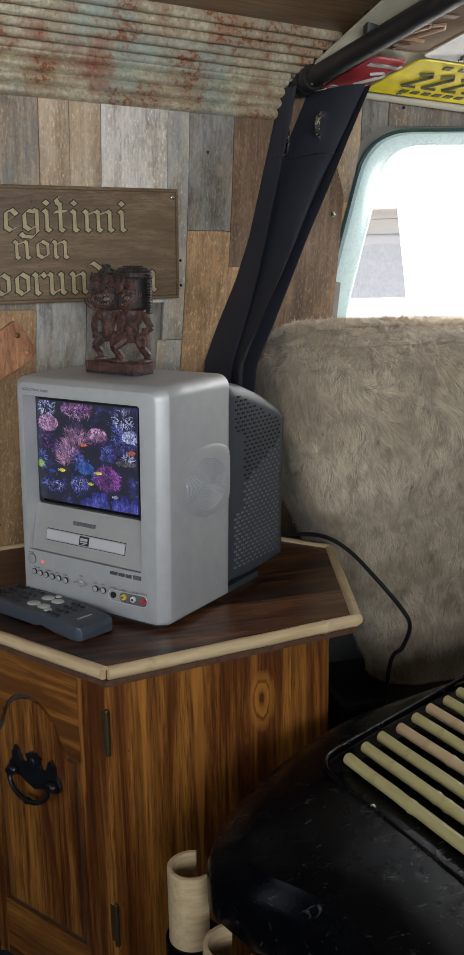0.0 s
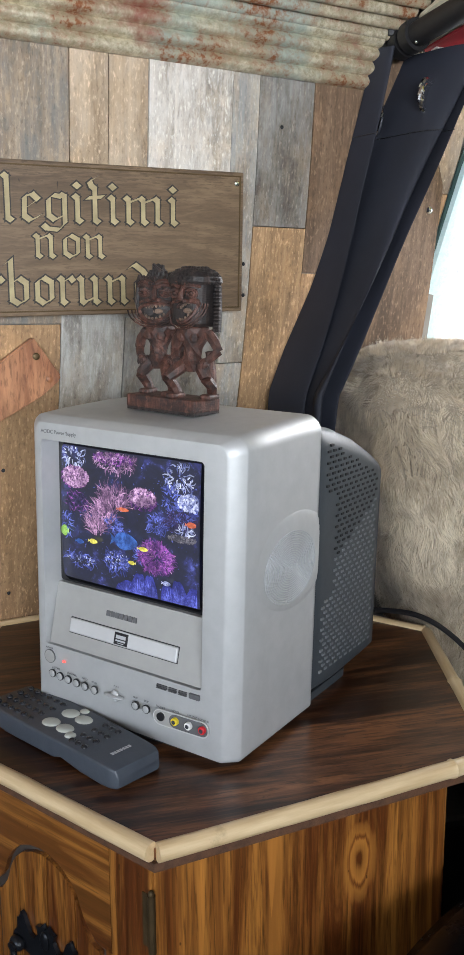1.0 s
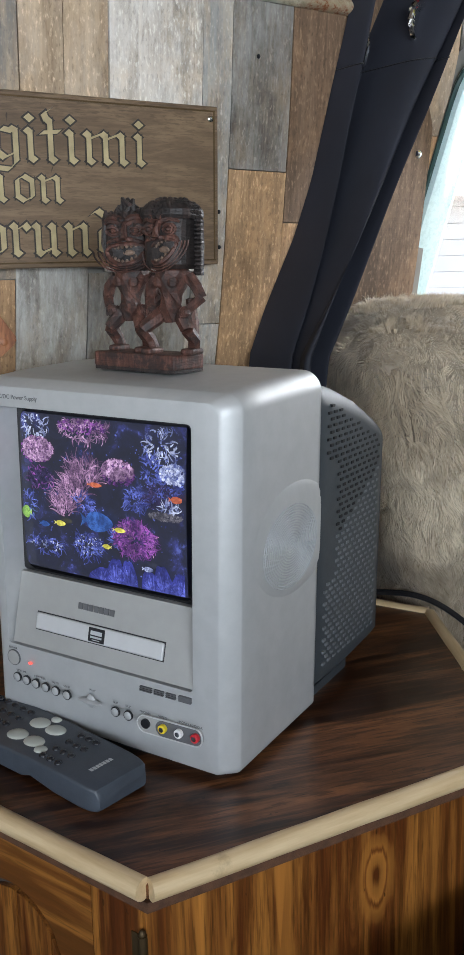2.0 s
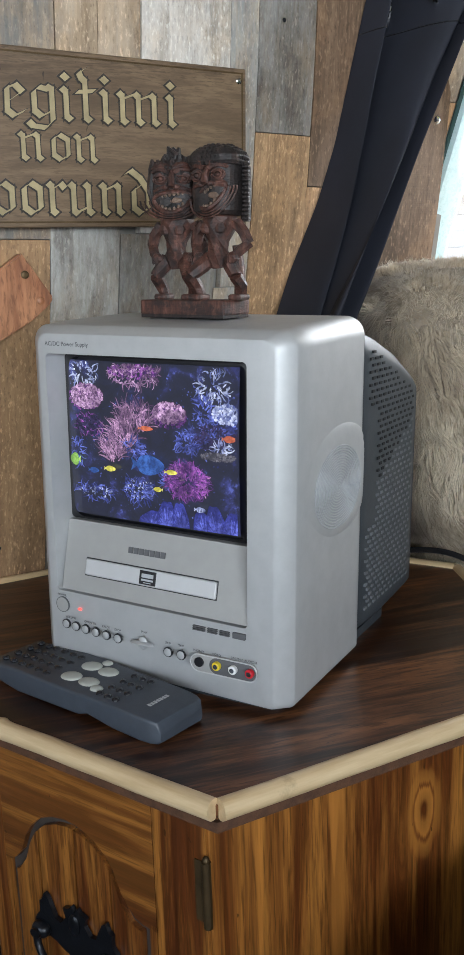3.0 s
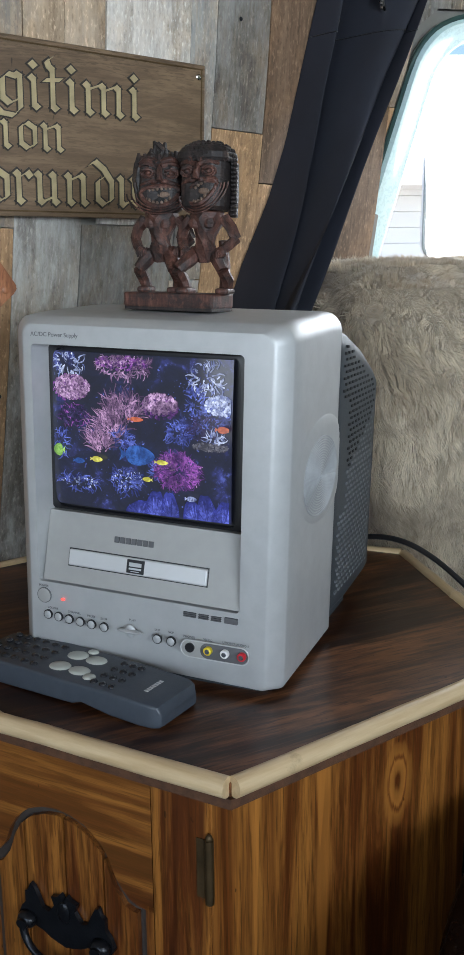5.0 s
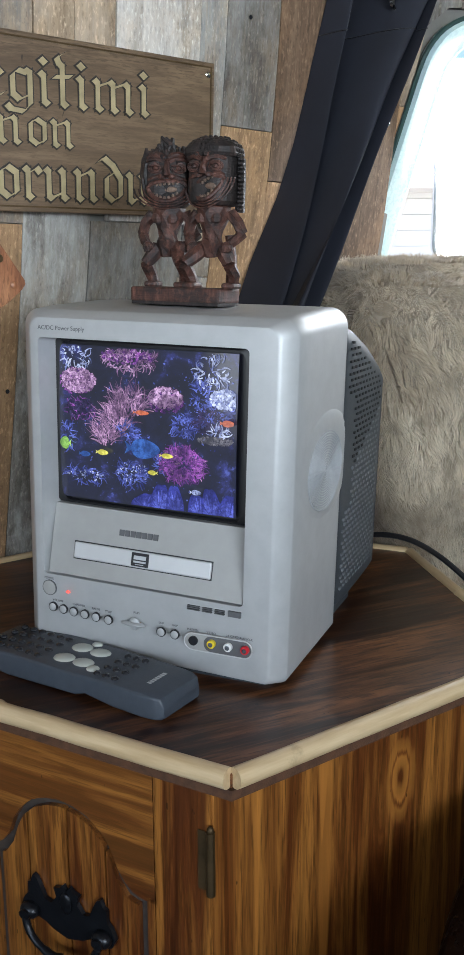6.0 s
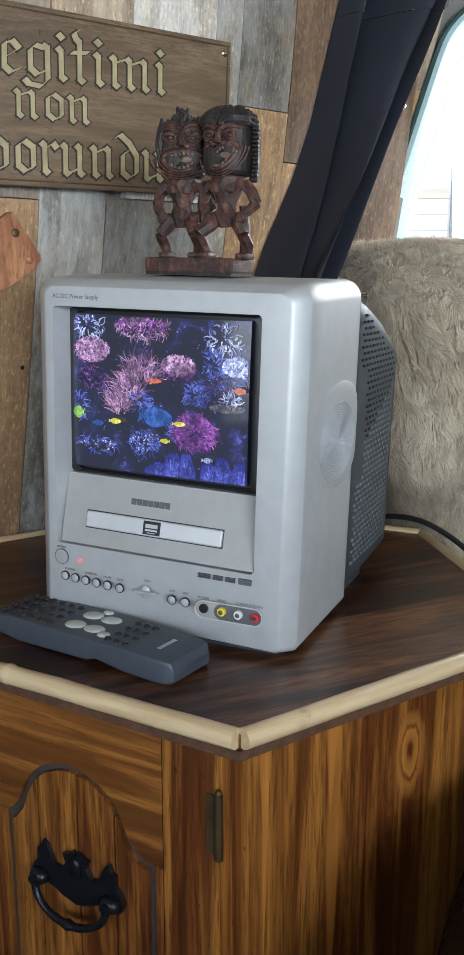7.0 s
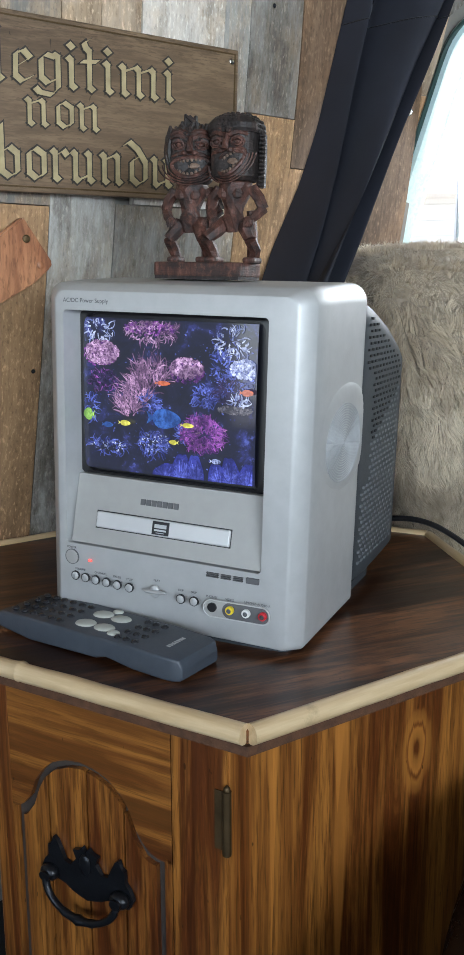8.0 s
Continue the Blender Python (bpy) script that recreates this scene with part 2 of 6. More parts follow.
def rusty_sheet(name):
    mat, nt, b = material(name)
    v = coords(nt)
    n1 = noise_tex(nt, v, 9.0, 6, 0.7, 0.3)
    n2 = noise_tex(nt, coords(nt, (1, 1, 1), shift=(3, 1, 7)), 14.0, 7, 0.75)
    n3 = noise_tex(nt, v, 130.0, 4, 0.7)
    n4 = noise_tex(nt, coords(nt, (1, 1, 1), shift=(9, 4, 2)), 7.0, 5, 0.6)
    c = ramp(nt, n3, [(0.35, (0.36, 0.30, 0.19)), (0.6, (0.66, 0.60, 0.45))])
    c = mix(nt, maths(nt, "MULTIPLY", ramp(nt, n4, [(0.50, grey(0)), (0.62, grey(1))]), 0.65), c, (0.36, 0.47, 0.44))
    rust = maths(nt, "MULTIPLY", ramp(nt, n2, [(0.44, grey(0)), (0.58, grey(1))]), ramp(nt, n3, [(0.4, grey(0.1)), (0.58, grey(1))]))
    c = mix(nt, rust, c, (0.26, 0.095, 0.035))
    c = mix(nt, maths(nt, "MULTIPLY", ramp(nt, n1, [(0.56, grey(0)), (0.68, grey(1))]), 0.75), c, (0.30, 0.08, 0.06))
    nt.links.new(c, b.inputs["Base Color"])
    b.inputs["Metallic"].default_value = 0.35
    nt.links.new(maths(nt, "MULTIPLY_ADD", n2, 0.5, 0.2), b.inputs["Roughness"])
    bump(nt, b, n3, 0.35, 0.0008)
    return mat


def cloth(name, colour):
    mat, nt, b = material(name)
    weave = noise_tex(nt, coords(nt), 900.0, 2)
    n = noise_tex(nt, coords(nt), 12.0, 5)
    c = ramp(nt, n, [(0.3, tuple(x * 0.8 for x in colour)), (0.7, tuple(x * 1.25 for x in colour))])
    nt.links.new(c, b.inputs["Base Color"])
    b.inputs["Roughness"].default_value = 0.75
    bump(nt, b, weave, 0.2, 0.0004)
    return mat


M_SILVER = plain("silver_plastic", (0.43, 0.435, 0.435), 0.46, 0.28, 0.05, 60, 0.04)
M_SILVER_FLAT = plain("flat_silver_plastic", (0.345, 0.340, 0.325), 0.46, 0.12, 0.04, 60)
M_TRAY = plain("bright_silver_plastic", (0.56, 0.56, 0.56), 0.36, 0.2, 0.03)
M_GREYDARK = plain("dark_grey_plastic", (0.036, 0.043, 0.050), 0.5, 0.0, 0.1, 80, 0.1)
M_MATTE = plain("matte_black_metal", (0.008, 0.008, 0.009), 0.55, 0.0, 0.2)
M_SLOT_SHADE = plain("slot_shadow", (0.004, 0.004, 0.005), 0.8, 0.0, 0.2)
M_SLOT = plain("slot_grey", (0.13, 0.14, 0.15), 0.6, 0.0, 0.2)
M_BLACK = plain("black_plastic", (0.012, 0.012, 0.014), 0.35, 0.0, 0.2)
M_REMOTE = plain("slate_plastic", (0.052, 0.062, 0.078), 0.45, 0.0, 0.1, 90, 0.12)
M_KEY = plain("dark_rubber_key", (0.016, 0.017, 0.020), 0.22, 0.0, 0.1)
M_KEYPALE = plain("pale_rubber_key", (0.46, 0.48, 0.43), 0.45, 0.0, 0.06)
M_PRINT = plain("grey_print", (0.10, 0.10, 0.105), 0.6)
M_PRINTPALE = plain("pale_print", (0.45, 0.46, 0.47), 0.5)
M_CHROME = plain("chrome", (0.75, 0.76, 0.78), 0.14, 1.0, 0.03)
M_IRON = plain("black_iron", (0.012, 0.013, 0.016), 0.33, 0.4, 0.3, 60, 0.25)
M_BRASS_DARK = plain("aged_brass", (0.10, 0.065, 0.03), 0.5, 0.7, 0.3)
M_WHITE = plain("white_plastic", (0.75, 0.75, 0.73), 0.4)
M_YELLOWJ = plain("yellow_plastic", (0.72, 0.55, 0.03), 0.35)
M_REDJ = plain("red_plastic", (0.55, 0.02, 0.03), 0.35)
M_PINE = varnished("varnished_pine", (0.118, 0.031, 0.006), (0.43, 0.170, 0.031), (30, 30, 1.4))
M_PINE_H = varnished("varnished_pine_rail", (0.12, 0.034, 0.007), (0.39, 0.155, 0.029), (1.6, 34, 34))
M_PINE_KNOT = varnished("knotty_varnished_pine", (0.118, 0.031, 0.006), (0.43, 0.170, 0.031), (30, 30, 1.2), (0.2145, 0.448, 0.022, 0.043), flames=((0.117, 0.415, 0.535, 0.012), (0.121, 0.20, 0.36, 0.009), (0.045, 0.30, 0.60, 0.008)))
M_TOP = varnished("walnut_stained_top", (0.034, 0.012, 0.005), (0.23, 0.092, 0.036), (2.2, 22, 22), None, 0.24)
M_TOP.node_tree.nodes["Principled BSDF"].inputs["Coat Weight"].default_value = 0.08
M_TOP.node_tree.nodes["Principled BSDF"].inputs["Specular IOR Level"].default_value = 0.34
M_EDGE = plain("rough_sawn_edge", (0.085, 0.036, 0.016), 0.7, 0.0, 0.35, 120, 0.5)
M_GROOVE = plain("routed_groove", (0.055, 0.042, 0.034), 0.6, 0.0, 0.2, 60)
M_BAMBOO = bamboo_material("pale_bamboo", (0.48, 0.33, 0.17), (0.70, 0.54, 0.33))
M_BAMBOO_G = bamboo_material("green_bamboo", (0.40, 0.34, 0.13), (0.56, 0.49, 0.24))
M_BAMBOO_P = bamboo_material("pinkish_bamboo", (0.48, 0.33, 0.17), (0.62, 0.46, 0.27))
M_RUST = rusty_sheet("rusty_corrugated_iron")
M_CURTAIN = cloth("navy_curtain_cloth", (0.0115, 0.0135, 0.0225))
M_CAR = plain("pale_turquoise_paint", (0.50, 0.66, 0.67), 0.28, 0.0, 0.05, 30, 0, 0.5)
M_SEAL = plain("dark_green_rubber", (0.03, 0.07, 0.065), 0.6)
def scuffed(name):
    """Black moulded plastic with pale scratches and dust."""
    mat, nt, b = material(name)
    n1 = noise_tex(nt, coords(nt), 22.0, 6, 0.7)
    sc = noise_tex(nt, coords(nt, (16, 70, 40), (0, 0, 35)), 1.0, 6, 0.75, 1.6)
    dust = noise_tex(nt, coords(nt), 240.0, 3, 0.6)
    c = ramp(nt, n1, [(0.3, (0.0014, 0.0015, 0.002)), (0.7, (0.003, 0.0033, 0.0045))])
    marks = maths(nt, "MULTIPLY", ramp(nt, sc, [(0.60, grey(0)), (0.66, grey(1))]), ramp(nt, n1, [(0.46, grey(0)), (0.62, grey(1))]))
    c = mix(nt, maths(nt, "MULTIPLY", marks, 0.6), c, (0.16, 0.16, 0.17))
    c = mix(nt, maths(nt, "MULTIPLY", ramp(nt, dust, [(0.68, grey(0)), (0.74, grey(1))]), 0.4), c, (0.12, 0.12, 0.12))
    nt.links.new(c, b.inputs["Base Color"])
    nt.links.new(maths(nt, "MULTIPLY_ADD", n1, 0.2, 0.16), b.inputs["Roughness"])
    b.inputs["Specular IOR Level"].default_value = 0.08
    bump(nt, b, dust, 0.15, 0.0006)
    return mat


M_COVER = scuffed("scuffed_black_plastic")

M_CEIL = varnished("varnished_plywood", (0.16, 0.085, 0.038), (0.32, 0.20, 0.10), (2.0, 26, 26), None, 0.3)
M_FLOOR = plain("dark_carpet", (0.012, 0.012, 0.014), 0.9, 0.0, 0.4, 300, 0.6)
M_LINING = plain("grey_headlining", (0.20, 0.19, 0.17), 0.8, 0.0, 0.15, 30, 0.2)

# ---- the van's shell ----
A_N = radians(14.5)
WALL = Matrix.Translation((0.404, 1.413, 0.0)) @ Matrix.Rotation(A_N, 4, "Z")


def bulge(z):
    """How far the side wall stands out at a height."""
    return float(np.interp(z, [0, 0.5, 0.6, 0.7, 0.8, 0.9, 1.0, 1.14, 1.27, 1.4], [0.19, 0.14, 0.115, 0.088, 0.062, 0.038, 0.020, 0.0, -0.012, -0.03]))


def slab_along_wall(bm, s0, s1, z0, z1, off, thick, step=0.05):
    n = max(2, int((z1 - z0) / step) + 1)
    zs = [z0 + (z1 - z0) * k / n for k in range(n + 1)]
    rings = [[(s0, bulge(z) - off, z), (s1, bulge(z) - off, z), (s1, bulge(z) - off + thick, z), (s0, bulge(z) - off + thick, z)] for z in zs]
    loft(bm, rings)


bm = bmesh.new()
slab_along_wall(bm, -1.75, 0.36, -0.02, 1.40, -0.012, 0.05)
wall_n = part("wall_north", bm, M_LINING, at=WALL)
tagged(wall_n, "side wall of a van clad in weathered planks", "wall", kind="structure")

K_E = Vector((0.715, 1.512, 1.115))
E1 = Vector((math.cos(radians(-15)), math.sin(radians(-15)), 0))
E2 = Vector((-0.069, -0.257, 0.963))
E2 = (E2 - E1 * E2.dot(E1)).normalized()
EN = E2.cross(E1)
EAST = Matrix((E1, EN, E2)).transposed().to_4x4()
EAST.translation = K_E


def round_quad(c, r, seg=8):
    """A four-cornered outline with rounded corners."""
    out = []
    n = len(c)
    for i in range(n):
        p, a, b = Vector(c[i]), Vector(c[i - 1]), Vector(c[(i + 1) % n])
        u, v = (a - p).normalized(), (b - p).normalized()
        for k in range(seg + 1):
            t = k / seg
            out.append(tuple(p + u * r * (1 - t) ** 2 + v * r * t ** 2))
    return out


def ring_slab(bm, outer, inner, y0, y1):
    n = len(outer)
    v = [[bm.verts.new((p[0], y, p[1])) for p in o] for o, y in ((outer, y0), (inner, y0), (inner, y1), (outer, y1))]
    for a, b in ((0, 1), (1, 2), (2, 3), (3, 0)):
        for i in range(n):
            j = (i + 1) % n
            bm.faces.new((v[a][i], v[a][j], v[b][j], v[b][i]))


WIN_OUT = resample(round_quad([(-0.048, -0.34), (0.86, -0.34), (0.76, 0.135), (0.058, 0.139)], 0.075))
WIN_IN = resample(round_quad([(0.018, -0.30), (0.80, -0.30), (0.72, 0.106), (0.098, 0.110)], 0.062))


def to_rect(p, x0, x1, z0, z1):
    c = Vector((0.4, -0.1))
    d = Vector(p) - c
    k = min(((x1 - c.x) / d.x if d.x > 0 else (x0 - c.x) / d.x) if abs(d.x) > 1e-6 else 9e9, ((z1 - c.y) / d.y if d.y > 0 else (z0 - c.y) / d.y) if abs(d.y) > 1e-6 else 9e9)
    return tuple(c + d * k)


bm = bmesh.new()
ring_slab(bm, [to_rect(p, -0.50, 1.0, -1.30, 0.24) for p in WIN_OUT], WIN_OUT, 0.010, 0.05)
wall_e = part("wall_east", bm, M_LINING, at=EAST)
tagged(wall_e, "leaning van wall with weathered planks around a window", "wall", kind="structure")

win = tagged(new("window_1"), "van window with a pale turquoise painted frame", "window", kind="structure")
win.matrix_basis = EAST
bm = bmesh.new()
n = len(WIN_OUT)
mid = [tuple(Vector(a) * 0.82 + Vector(b) * 0.18) for a, b in zip(WIN_OUT, WIN_IN)]
mid2 = [tuple(Vector(a) * 0.12 + Vector(b) * 0.88) for a, b in zip(WIN_OUT, WIN_IN)]
rows = [[bm.verts.new((p[0], y, p[1])) for p in o] for o, y in ((WIN_OUT, 0.008), (WIN_OUT, -0.004), (mid, -0.010), (mid2, 0.008), (WIN_IN, 0.018), (WIN_IN, 0.040), (WIN_OUT, 0.040))]
for a, b in zip(rows, rows[1:] + rows[:1]):
    for i in range(n):
        j = (i + 1) % n
        bm.faces.new((a[i], a[j], b[j], b[i]))
part("window_frame", bm, M_CAR, win, "pale turquoise painted metal frame", True)
bm = bmesh.new()
for prof, r, y in ((WIN_OUT, 0.0035, -0.005),):
    pts = [(p[0], y, p[1]) for p in prof]
    tube(bm, pts + pts[:2], r, 6, False)
part("rubber_seal", bm, M_SEAL, win, "dark green rubber seal", True)
bm = bmesh.new()
loft(bm, [[(p[0], y, p[1]) for p in WIN_IN] for y in (0.026, 0.030)])
mat, nt, b = material("window_glass")
b.inputs["Transmission Weight"].default_value = 1.0
b.inputs["Roughness"].default_value = 0.02
b.inputs["IOR"].default_value = 1.45
nt.links.new(ramp(nt, noise_tex(nt, coords(nt), 6.0), [(0, grey(0.93)), (1, grey(0.98))]), b.inputs["Base Color"])
pane = part("pane", bm, mat, win, "clear window glass")
pane.visible_shadow = False

# floor, far walls, ceilings
bm = bmesh.new()
box(bm, -1.5, 1.9, -1.4, 2.1, -0.06, 0.0)
tagged(part("floor", bm, M_FLOOR), "dark carpeted van floor", "floor", kind="structure")
bm = bmesh.new()
for x0, x1, z0, z1 in ((-1.45, -0.52, 0, 1.5), (0.76, 1.75, 0, 1.5), (-0.52, 0.76, 0, 0.82), (-0.52, 0.76, 1.30, 1.5)):
    box(bm, x0, x1, -1.16, -1.10, z0, z1)
tagged(part("wall_south", bm, M_LINING), "plain lined van wall with a window opening", "wall", kind="structure")
bm = bmesh.new()
for y0, y1, z0, z1 in ((-1.16, -0.95, 0, 1.5), (0.45, 1.25, 0, 1.5), (-0.95, 0.45, 0, 0.45), (-0.95, 0.45, 1.35, 1.5)):
    box(bm, -1.36, -1.30, y0, y1, z0, z1)
tagged(part("wall_west", bm, M_LINING), "plain lined van wall with a door opening", "wall", kind="structure")
bm = bmesh.new()
box(bm, 1.62, 1.68, -1.16, 1.32, 0, 1.5)
tagged(part("wall_side", bm, M_LINING), "plain lined van wall", "wall", kind="structure")

bm = bmesh.new()
rings = [[(s, y, z) for y, z in ((-0.108, 1.376), (-0.5, 1.392), (-1.2, 1.405), (-2.9, 1.41), (-2.9, 1.45), (0.1, 1.43))] for s in (-1.8, 1.6)]
loft(bm, rings)
tagged(part("ceiling", bm, M_CEIL, at=WALL), "varnished brown plywood van ceiling", "ceiling", kind="structure")


def corrugated(name, s0, s1a, s1b, y0, z0, y1, z1, ridges, amp, label):
    """A sheet whose ridges run along the wall; its far end is cut at a slant."""
    bm = bmesh.new()
    d = Vector((0, y1 - y0, z1 - z0))
    L = d.length
    d.normalize()
    nn = Vector((0, -d.z, d.y))
    rows = []
    N = ridges * 10
    for k in range(N + 1):
        t = k / N
        h = amp * (abs(math.sin(math.pi * ridges * t)) ** 0.8 - 0.5) * 2
        p = Vector((0, y0, z0)) + d * L * t + nn * h
        s1 = s1a + (s1b - s1a) * t
        rows.append([(s0 + (s1 - s0) * q / 8, p.y, p.z) for q in range(9)])
    back = [[(x, y + 0.0012 * 1, z + 0.0012) for x, y, z in r] for r in rows]
    loft(bm, rows, False)
    loft(bm, [r[::-1] for r in back], False)
    return tagged(part(name, bm, M_RUST, smooth=True, at=WALL), label, "corrugated sheet", "rusty sheets", "structure")


corrugated("corrugated_sheet", -1.5, 0.185, 0.20, -0.017, 1.256, -0.036, 1.322, 4, 0.0040, "rusty pale corrugated iron sheet above the planks")
corrugated("corrugated_sheet", -1.5, 0.20, 0.247, -0.030, 1.314, -0.118, 1.372, 6, 0.0042, "rusty red and green corrugated iron sheet under the ceiling")

# ---- hexagonal cabinet ----
TOPZ = 0.556
HEX = [(0.200, 0.905), (0.538, 0.972), (0.625, 1.287), (0.412, 1.527), (0.078, 1.452), (0.004, 1.166)]
cabinet = thing("cabinet", Matrix.Translation((0.31, 1.21, 0)), "hexagonal varnished pine cabinet with bamboo-edged dark top", "cabinet")
CAB_INV = Matrix.Translation((-0.31, -1.21, 0))
hc = Vector((0.313, 1.218))


def hex_inset(k):
    return [tuple(hc + (Vector(p) - hc) * k) for p in HEX]


bm = bmesh.new()
o, i1 = hex_inset(0.985), hex_inset(0.992)
loft(bm, [[CAB_INV @ Vector((*p, z)) for p in q] for q, z in ((o, TOPZ - 0.012), (i1, TOPZ - 0.011), (i1, TOPZ - 0.001), (o, TOPZ))])
top = part("tabletop", bm, M_TOP, cabinet, "dark walnut-stained wooden top")
bm = bmesh.new()
o, i1 = hex_inset(1.0), hex_inset(0.9)
n6 = 6
rings = [[bm.verts.new(CAB_INV @ Vector((*p, z))) for p in q] for q, z in ((i1, TOPZ - 0.022), (o, TOPZ - 0.020), (o, TOPZ - 0.012), (i1, TOPZ - 0.013))]
for a, b in zip(rings, rings[1:] + rings[:1]):
    for i in range(6):
        j = (i + 1) % 6
        bm.faces.new((a[i], a[j], b[j], b[i]))
part("top_edge", bm, M_EDGE, cabinet, "rough sawn edge under the bamboo")


def bamboo_pole(bm, p0, p1, r, nodes, seed):
    """A cane with swollen joints at the given fractions."""
    rnd = random.Random(seed)
    p0, p1 = Vector(p0), Vector(p1)
    ts = sorted({0.0, 1.0, *[k / 10 for k in range(1, 10)], *[x for f in nodes for x in (f - 0.018, f - 0.006, f, f + 0.006, f + 0.018)]})
    path, rad = [], []
    for t in ts:
        swell = max([0.0] + [1.0 - abs(t - f) / 0.016 for f in nodes])
        dip = max([0.0] + [1.0 - abs(abs(t - f) - 0.008) / 0.004 for f in nodes])
        path.append(p0.lerp(p1, t) + Vector((0, 0, rnd.uniform(-0.0004, 0.0004))))
        rad.append(r * (1 + 0.14 * max(0, swell) - 0.07 * max(0, dip) + rnd.uniform(-0.01, 0.01)))
    tube(bm, path, rad, 14)


def along(p0, p1):
    d = (Vector(p1) - Vector(p0))
    return Matrix.Translation(p0) @ d.to_track_quat("X", "Z").to_matrix().to_4x4(), d.length


for k in range(6):
    p0, p1 = Vector((*HEX[k], TOPZ - 0.003)), Vector((*HEX[(k + 1) % 6], TOPZ - 0.003))
    d = (p1 - p0).normalized()
    m, L = along(p0 + d * 0.0025, p1 - d * 0.0025)
    bm = bmesh.new()
    bamboo_pole(bm, (0, 0, 0), (L, 0, 0), 0.0080, {0: (0.86,), 1: (0.5,), 2: (0.3,), 3: (0.5,), 4: (0.6,), 5: (0.16, 0.335)}[k], k)
    part("bamboo_edging", bm, M_BAMBOO, cabinet, "pale bamboo cane edging", True, CAB_INV @ m)

# body: six faces set in under the top
BODY = [(0.206, 0.957), (0.520, 1.025), (0.585, 1.280), (0.400, 1.480), (0.110, 1.410), (0.052, 1.158)]


def face_frame(k):
    """Local frame of a body face: x along it from its left end, y inward, z up."""
    a, b = Vector((*BODY[k], 0)), Vector((*BODY[(k + 1) % 6], 0))
    d = (b - a).normalized()
    m = Matrix((d, Vector((-d.y, d.x, 0)), Vector((0, 0, 1)))).transposed().to_4x4()
    m.translation = a
    return m, (b - a).length


for k in range(5):
    m, L = face_frame(k)
    bm = bmesh.new()
    box(bm, 0.0015, L - 0.0015, 0.0, 0.016, 0.02, TOPZ - 0.0225, 0.0012)
    part("side_panel", bm, M_PINE_KNOT if k == 0 else M_PINE, cabinet, "knotty varnished pine panel" if k == 0 else "", False, CAB_INV @ m)
m, L = face_frame(5)
DOORM = CAB_INV @ m
bm = bmesh.new()
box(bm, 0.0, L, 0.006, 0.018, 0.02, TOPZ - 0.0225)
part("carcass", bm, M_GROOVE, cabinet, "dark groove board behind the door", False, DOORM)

# door with a cathedral arch, routed in two levels
AX = 0.1045


def arch_out(x):
    return float(np.interp(abs(x - AX), [0, 0.015, 0.03, 0.042, 0.052, 0.059, 0.070, 0.080, 0.09], [0.4610, 0.4590, 0.4535, 0.4440, 0.4310, 0.4120, 0.3985, 0.3945, 0.3935]))


def arch_in(x):
    return float(np.interp(abs(x - AX), [0, 0.015, 0.03, 0.042, 0.049, 0.056, 0.066, 0.0745], [0.4540, 0.4515, 0.4450, 0.4340, 0.4220, 0.4030, 0.3895, 0.3865]))


def strip(bm, x0, x1, lo, hi, y0=0.0, y1=0.006, n=24):
    xs = [x0 + (x1 - x0) * k / n for k in range(n + 1)]
    rings = [[(x, y0, lo(x)), (x, y0, hi(x)), (x, y1, hi(x)), (x, y1, lo(x))] for x in xs]
    loft(bm, rings)


door = tagged(new("door"), "pine door with a routed cathedral arch")
door.parent = cabinet
door.matrix_basis = DOORM
ZT = TOPZ - 0.0225
bm = bmesh.new()
box(bm, 0.2005, L - 0.0005, -0.001, 0.006, 0.03, ZT, 0.001)
part("stile", bm, M_PINE, door)
bm = bmesh.new()
box(bm, 0.0005, 0.0215, 0.0, 0.006, 0.03, ZT, 0.001)
part("stile", bm, M_PINE, door)
bm = bmesh.new()
strip(bm, 0.0220, 0.1995, arch_out, lambda x: ZT)
part("top_rail", bm, M_PINE_H, door)
bm = bmesh.new()
box(bm, 0.0220, 0.1995, 0.0, 0.006, 0.03, 0.122, 0.001)
part("bottom_rail", bm, M_PINE_H, door)
for x0, x1 in ((0.192, 0.1995), (0.0222, 0.0262)):
    bm = bmesh.new()
    box(bm, x0, x1, 0.0, 0.006, 0.1225, 0.398)
    part("frame_strip", bm, M_PINE, door)
for x0, x1 in ((0.0345, 0.065), (0.067, 0.109), (0.111, 0.149), (0.151, 0.183)):
    bm = bmesh.new()
    strip(bm, x0, x1, lambda x: 0.131, arch_in, 0.0008)
    part("panel_board", bm, M_PINE, door)

# bail pull: crown-edged back plate, posts, swinging bail
pull = part("handle_plate", bmesh.new(), M_IRON, door, "ornate black iron bail handle")
bm = bmesh.new()
half = [(0, 0.028), (0.003, 0.034), (0.006, 0.030), (0.012, 0.028), (0.0095, 0.019), (0.015, 0.010), (0.021, 0.012), (0.024, 0.021), (0.028, 0.031), (0.0315, 0.034), (0.034, 0.026), (0.037, 0.024), (0.037, 0.012), (0.041, 0.006), (0.0445, -0.004), (0.041, -0.013), (0.035, -0.016), (0.028, -0.011), (0.021, -0.013), (0.014, -0.018), (0.006, -0.021), (0, -0.023)]
outline = [(x, z) for x, z in half] + [(-x, z) for x, z in half[-2:0:-1]]
